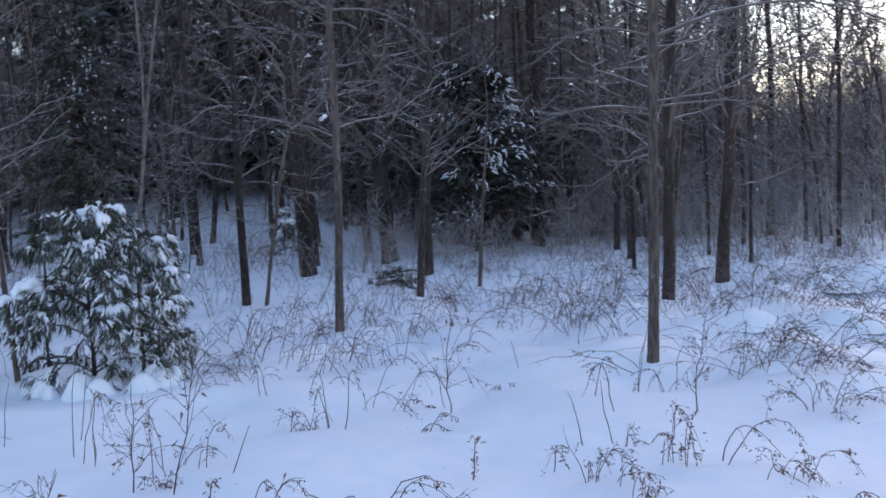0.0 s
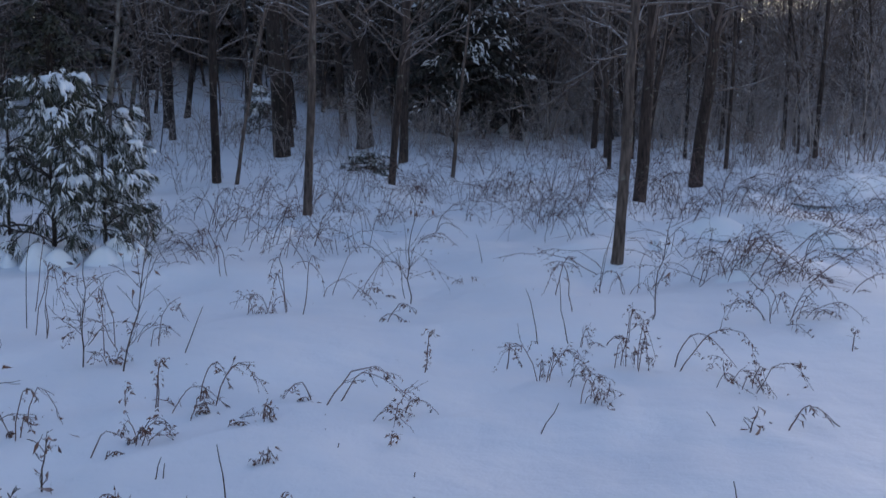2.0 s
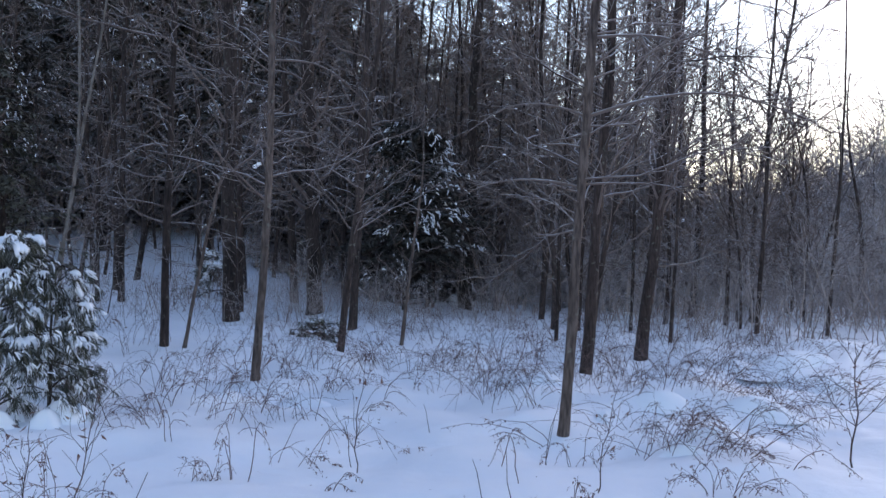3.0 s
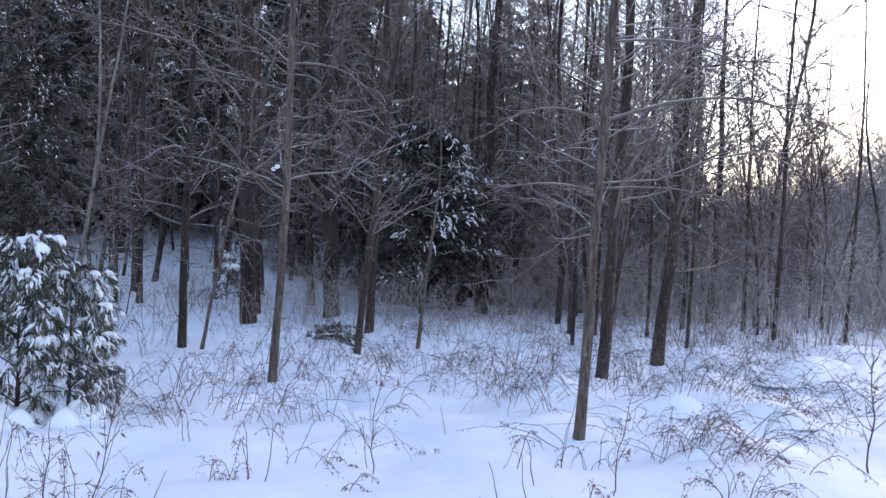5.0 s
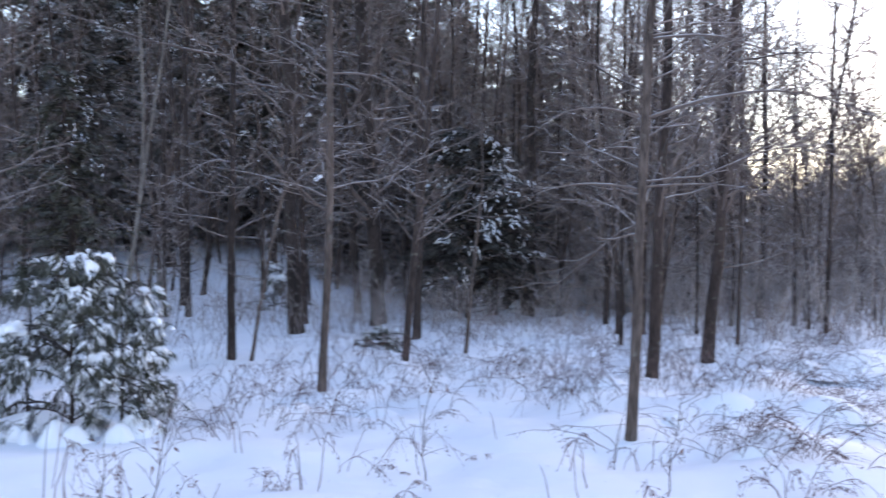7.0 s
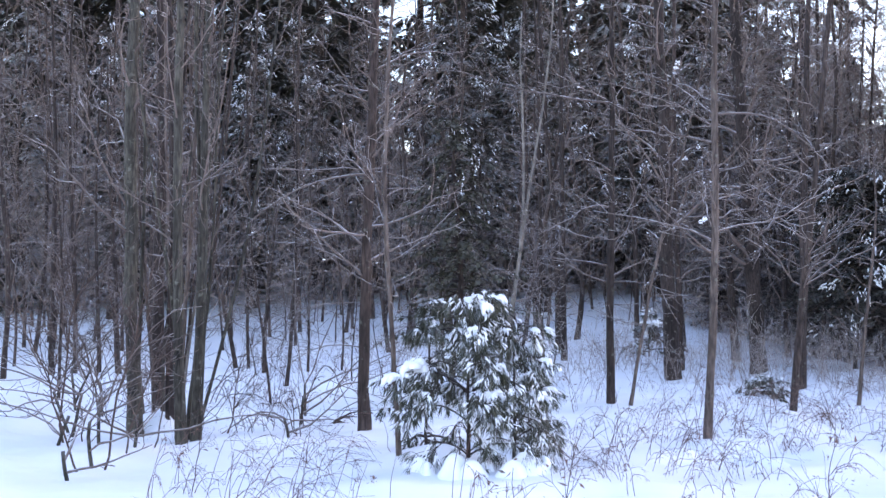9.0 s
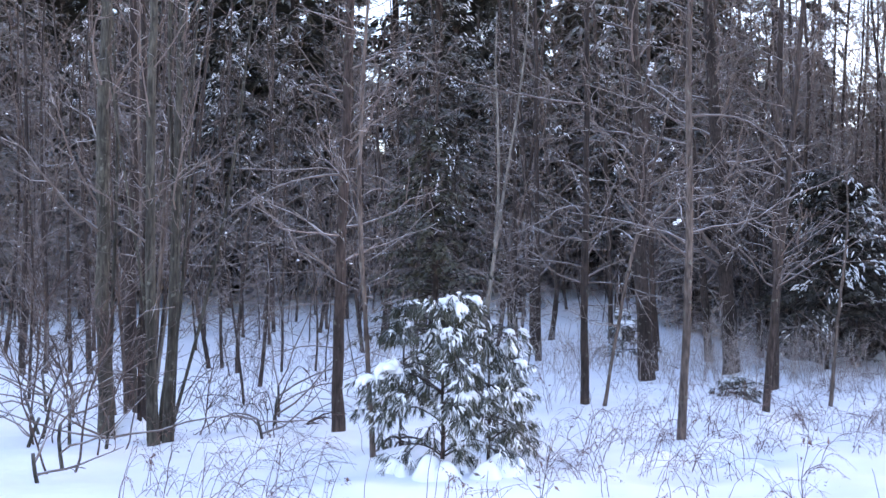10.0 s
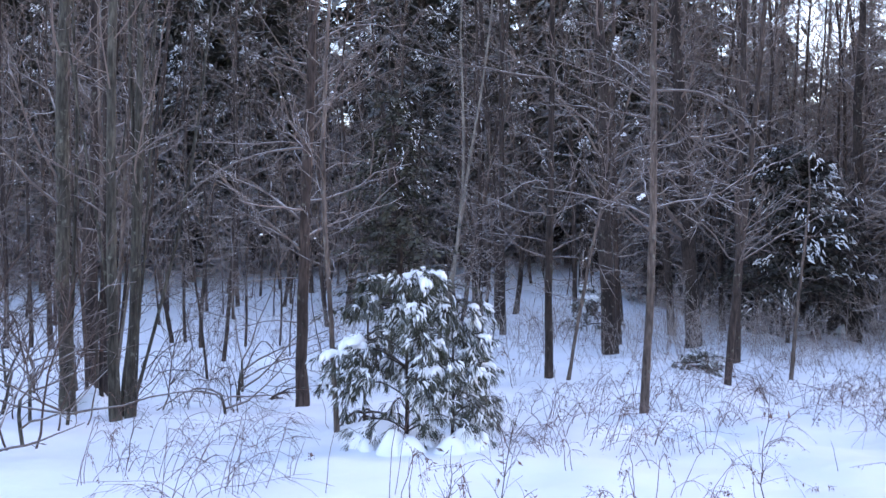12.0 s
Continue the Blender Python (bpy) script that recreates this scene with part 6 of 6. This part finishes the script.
weed(-9.32, 11.50, "sprig", 1.18, 0.61, 1.03, 441, leaf=1.2, thick=1.9, dark=True)
weed(-8.08, 11.16, "sprig", 1.21, 0.47, 0.48, 444, leaf=1.2, thick=1.9, dark=True)
weed(-13.60, 18.38, "bush", 1.33, 1.17, 0.68, 448, leaf=1.2, thick=1.9, dark=True)
weed(-11.20, 25.60, "sprig", 1.58, 1.02, 0.26, 450, leaf=1.2, dark=True)
weed(-9.69, 16.74, "bush", 1.23, 0.51, 0.94, 451, leaf=1.2, dark=True)
weed(-9.31, 21.21, "sprig", 1.60, 1.00, 0.89, 452, leaf=1.2, dark=True)
weed(-12.49, 26.18, "sprig", 1.61, 0.95, 3.72, 453, leaf=1.2, dark=True)
weed(-14.17, 25.07, "sprig", 1.72, 1.18, 0.64, 454, leaf=1.2, dark=True)
weed(-11.30, 19.95, "sprig", 1.00, 0.72, 0.51, 455, leaf=1.2, dark=True)
weed(-14.65, 25.97, "sprig", 1.46, 0.92, 0.71, 456, leaf=1.2, dark=True)
weed(-10.27, 20.12, "sprig", 1.01, 0.78, 0.79, 457, leaf=1.2, dark=True)
weed(-10.15, 17.06, "bush", 1.23, 0.98, 0.57, 458, leaf=1.2, dark=True)
weed(-8.01, 13.65, "bush", 0.58, 0.73, 4.14, 459, leaf=1.2, dark=True)
weed(-2.95, 23.63, "sprig", 0.51, 0.58, 0.30, 460, leaf=0.3)
weed(-7.38, 37.26, "sprig", 1.05, 0.70, 0.03, 461, leaf=0.3)
weed(-8.50, 39.93, "sprig", 1.84, 1.16, 3.84, 462, leaf=0.3)
weed(-5.29, 25.94, "arch", 1.06, 0.59, 3.02, 463, leaf=0.3)
weed(-5.17, 27.46, "sprig", 1.25, 0.72, 0.42, 464, leaf=0.3)
weed(-4.29, 37.75, "arch", 1.33, 1.34, 3.02, 465, leaf=0.3)
weed(-4.75, 29.14, "arch", 1.11, 0.63, 3.27, 466, leaf=0.3)
weed(-5.40, 27.07, "sprig", 0.98, 0.55, 0.40, 467, leaf=0.3)
weed(-9.95, 33.26, "arch", 1.43, 0.87, -0.19, 468, leaf=0.3)
weed(-3.95, 30.95, "arch", 1.08, 0.73, 3.73, 469, leaf=0.3)
weed(-0.85, 17.15, "bush", 0.36, 0.56, 3.16, 470, leaf=0.4)
weed(-2.23, 40.92, "bush", 1.31, 1.47, 2.71, 471, leaf=0.4)
weed(-2.08, 16.47, "sprig", 0.31, 0.72, 0.06, 472, leaf=0.4)
weed(-0.97, 25.21, "arch", 0.66, 1.48, -0.47, 473, leaf=0.4)
weed(-0.63, 17.23, "bush", 0.51, 0.99, 2.79, 474, leaf=0.4)
weed(-2.51, 26.96, "bush", 0.93, 1.00, 0.04, 475, leaf=0.4)
weed(-6.98, 30.01, "sprig", 0.86, 0.98, 0.26, 476, leaf=0.4)
weed(-0.14, 29.72, "sprig", 0.65, 0.99, 0.32, 477, leaf=0.4)
weed(-3.30, 31.28, "bush", 0.72, 1.05, -0.29, 478, leaf=0.4)
weed(1.12, 41.12, "sprig", 0.89, 1.77, 2.96, 479, leaf=0.4)
weed(-2.88, 30.27, "sprig", 0.58, 1.12, -0.05, 480, leaf=0.4)
weed(-1.67, 26.35, "arch", 0.64, 1.11, -0.42, 481, leaf=0.4)
weed(-5.22, 29.40, "sprig", 0.97, 1.13, 2.88, 482, leaf=0.4)
weed(0.48, 49.00, "arch", 1.47, 2.00, 3.21, 483, leaf=0.4)
weed(-3.56, 14.26, "sprig", 0.36, 0.58, -0.13, 484, leaf=0.4)
weed(-2.21, 26.48, "arch", 0.87, 0.96, -0.41, 485, leaf=0.4)
weed(-4.27, 25.77, "bush", 0.83, 1.24, 3.31, 486, leaf=0.4)
weed(0.04, 15.50, "bush", 0.47, 0.63, -0.21, 487, leaf=0.4)
weed(-3.71, 27.28, "arch", 0.66, 1.41, 0.56, 488, leaf=0.4)
weed(0.06, 52.24, "bush", 1.35, 2.72, 2.87, 489, leaf=0.4)
weed(-0.74, 17.32, "bush", 0.29, 0.74, 0.03, 490, leaf=0.3)
weed(-0.47, 17.67, "sprig", 0.25, 0.62, 2.81, 491, leaf=0.3)
weed(-0.24, 27.07, "bush", 0.59, 1.10, -0.32, 492, leaf=0.3)
weed(-0.92, 17.27, "sprig", 0.38, 0.59, 0.20, 493, leaf=0.3)
weed(0.16, 21.17, "sprig", 0.43, 0.55, 3.53, 494, leaf=0.3)
weed(-0.10, 27.67, "sprig", 0.62, 0.93, 3.33, 495, leaf=0.3)
weed(0.29, 17.12, "bush", 0.25, 0.61, -0.49, 496, leaf=0.3)
weed(0.87, 22.77, "sprig", 0.53, 0.85, -0.18, 497, leaf=0.3)

# ---- snow heaps ----
snow_mound(2.62, 10.11, 0.64, 0.06, 498)
snow_mound(2.25, 9.51, 0.40, 0.06, 499)
snow_mound(2.56, 12.06, 0.62, 0.11, 500)
snow_mound(5.33, 16.10, 1.36, 0.26, 501)
snow_mound(5.08, 13.85, 0.89, 0.16, 502)
snow_mound(3.44, 11.76, 0.74, 0.12, 503)
snow_mound(1.52, 14.01, 0.78, 0.13, 504)
snow_mound(1.86, 11.41, 0.41, 0.11, 505)
snow_mound(1.43, 17.96, 0.82, 0.13, 506)
snow_mound(4.49, 16.30, 0.94, 0.14, 507)
snow_mound(-1.36, 13.06, 0.80, 0.09, 508)
snow_mound(-2.23, 12.82, 0.72, 0.09, 509)
snow_mound(-1.88, 43.22, 1.30, 0.30, 510)
snow_mound(1.10, 37.41, 1.12, 0.41, 511)
snow_mound(-9.21, 12.95, 0.72, 0.24, 512)
snow_mound(-8.97, 14.45, 1.02, 0.17, 513)
snow_mound(-10.66, 21.15, 1.07, 0.19, 514)
snow_mound(-4.17, 10.72, 0.35, 0.06, 515)
weed(2.27, 9.81, "clump", 0.31, 0.56, -0.30, 516, leaf=3)
weed(2.44, 9.21, "bush", 0.27, 0.82, -0.58, 517, leaf=1)
weed(2.71, 8.46, "arch", 0.18, 0.59, -0.74, 518, leaf=1.5)

# ---- the wood behind, strewn ----
bare = [far_tree(100 + i, 11 + i % 3 * 2, 0.05 + 0.018 * (i % 4), 34, 2.2, 0.7) for i in range(7)]
twiggy = [far_tree(120 + i, 10 + i, 0.055, 56, 2.6, 0.8, (15, 65)) for i in range(4)]
airy = [far_tree(140 + i, 9 + i, 0.055, 50, 2.6, 0.8, (20, 62), 0.011) for i in range(3)]
slim = [far_tree(130 + i, 7 + i % 3, 0.03, 26, 1.4, 0.8) for i in range(5)]
dark = [hemlock(150 + i, 13 + i, 5.6, 170, 0.10, "tall dark hemlock tree in the wood with little snow", 1.0, 0.22) for i in range(4)]
deep = [hemlock(160 + i, 15 + i, 7.5, 120, 0.06, "tall dark conifer deep in the wood", 2.2, 0.03) for i in range(3)]
white = [hemlock(165, 5.4, 4.9, 230, 0.11, "dark conifer with clumps of snow on its boughs", 0.6, 0.27, 1.0, 0.3, NEEDLE_DARK)]
browned = [hemlock(190 + i, 9 + i, 5.6, 240, 0.0, "dense conifer with dead brown lower boughs", 0.9, 0.02, taper=0.5, foliage=NEEDLE_BROWN) for i in range(2)]
# far treeline conifers, their grey imitates haze in the air
hazy = [hemlock(180 + i, 14 + 2 * i, 7.5, 120, 0.0, "far conifer greyed by painted haze beyond the clearing", 2.2, 0.03, foliage=NEEDLE_HAZE) for i in range(2)]
bush = [thicket(170 + i, 2.0 + 0.3 * i, 2.2, 15) for i in range(5)]
for i, ob in enumerate(browned):
    ob.location = (1.6 + 3.1 * i, 39.5 + i, lie(1.6 + 3.1 * i, 39.5 + i) - 0.05)
    ob.scale = (0.72, 0.72, 0.72)
    FRONT.append((1.6 + 3.1 * i, 39.5 + i))
for i, ob in enumerate(hazy):
    ob.location = (40 + 9 * i, 112 + 5 * i, lie(40 + 9 * i, 112 + 5 * i) - 0.05)
    ob.scale = (0.6, 0.6, 0.6)
park(bare + twiggy + airy + slim + dark + deep + bush)
olive = hemlock(168, 5.0, 2.9, 130, 0.07, "olive-green young conifer with few flecks of snow", 0.5, 0.16, 0.32, 0.6, NEEDLE_OLIVE)
olive.location = (-6.8, 17.7, lie(-6.8, 17.7))
FRONT.append((-6.8, 17.7))
white[0].location = (-0.6, 31.5, lie(-0.6, 31.5))
FRONT.append((-0.6, 31.5))
strew(browned, 12, (-11.5, 1), (37, 45), (0.55, 0.78), 2.0)
strew(browned, 6, (1, 8), (40, 47), (0.6, 0.85), 2.2)
strew(deep, 106, (6, 52), (60, 95), (1.15, 1.65), 2.0)
strew(deep, 12, (26, 37), (75, 98), (1.3, 1.65), 2.0)
strew(deep, 16, (1, 7), (60, 95), (1.0, 1.3), 2.2)
strew(deep, 18, (-5, 2), (60, 95), (0.85, 1.1), 2.3)
strew(twiggy, 14, (-4, 7), (43, 57), (1.3, 1.7), 1.0)
strew(deep, 13, (-9, -5), (60, 95), (0.72, 0.95), 2.6)
strew(twiggy, 9, (-9, -2), (40, 54), (1.2, 1.6), 1.0)
strew(deep, 9, (-13, -9), (60, 95), (0.48, 0.62), 2.6)
strew(twiggy, 4, (-9, -2), (28, 40), (1.1, 1.5), 1.0)
strew(twiggy, 6, (-4, 3), (35, 42), (1.1, 1.5), 1.0)
strew(twiggy, 6, (-13.5, -5), (22, 34), (0.95, 1.3), 1.0)
strew(twiggy, 12, (-13.5, -4), (36, 52), (1.1, 1.5), 1.0)
strew(bush, 20, (-12, -3), (30, 42), (0.8, 1.35), 0.9)
strew(twiggy, 16, (-13, 2), (34, 50), (0.9, 1.3), 1.0)
strew(twiggy, 50, (2, 50), (28, 58), (0.8, 1.25), 1.0)
strew(airy, 5, (-23, -14), (24, 40), (0.6, 0.85), 1.0)
strew(bush, 12, (4, 25), (24, 33), (0.4, 0.7), 0.9)
strew(bush, 20, (-5, 10), (24, 31), (0.3, 0.5), 0.9)
strew(slim, 7, (6, 32), (20, 30), (0.35, 0.6), 0.9)
strew(dark, 13, (6, 50), (46, 62), (0.9, 1.3), 2.2)
strew(dark, 5, (-5, 4), (46, 58), (0.65, 0.9), 2.2)
strew(bare, 7, (18, 50), (27, 42), (0.8, 1.2), 0.9)
strew(bare, 40, (-9, 50), (34, 56), (0.8, 1.2), 0.9)
strew(slim, 4, (18, 50), (26, 42), (0.7, 1.3), 0.8)
strew(slim, 40, (-10, 50), (32, 52), (0.7, 1.3), 0.8)
strew(bush, 22, (3, 50), (40, 58), (0.5, 0.9), 0.9)
strew(bush, 12, (2, 9), (40, 50), (0.5, 0.9), 0.9)
strew(bush, 40, (-28, -4), (23, 36), (0.6, 1.1), 0.9)
strew(bush, 14, (-4, 3), (38, 50), (0.6, 1.0), 0.9)
strew(bush, 100, (-28, -4), (36, 62), (1.1, 1.7), 0.9)
strew(bush, 50, (-28, -10), (32, 60), (0.9, 1.5), 0.9)
strew(slim, 12, (-28, -11), (24, 55), (0.7, 1.2), 0.9)
strew(bare, 6, (-28, -11), (28, 60), (0.6, 0.8), 0.9)
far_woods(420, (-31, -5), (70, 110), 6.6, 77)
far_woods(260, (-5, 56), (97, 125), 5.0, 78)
strew(hazy, 46, (-24, -8), (112, 135), (0.48, 0.66), 2.2)
strew(airy, 9, (-17, -10), (26, 44), (0.9, 1.25), 1.0)
strew(airy, 8, (-14, -6), (30, 46), (1.0, 1.4), 1.0)
strew(airy, 2, (-22, -17), (30, 44), (0.6, 0.85), 1.0)
litter(90, 9)
strew(hazy, 20, (-30, -18), (90, 120), (0.48, 0.66), 2.2)
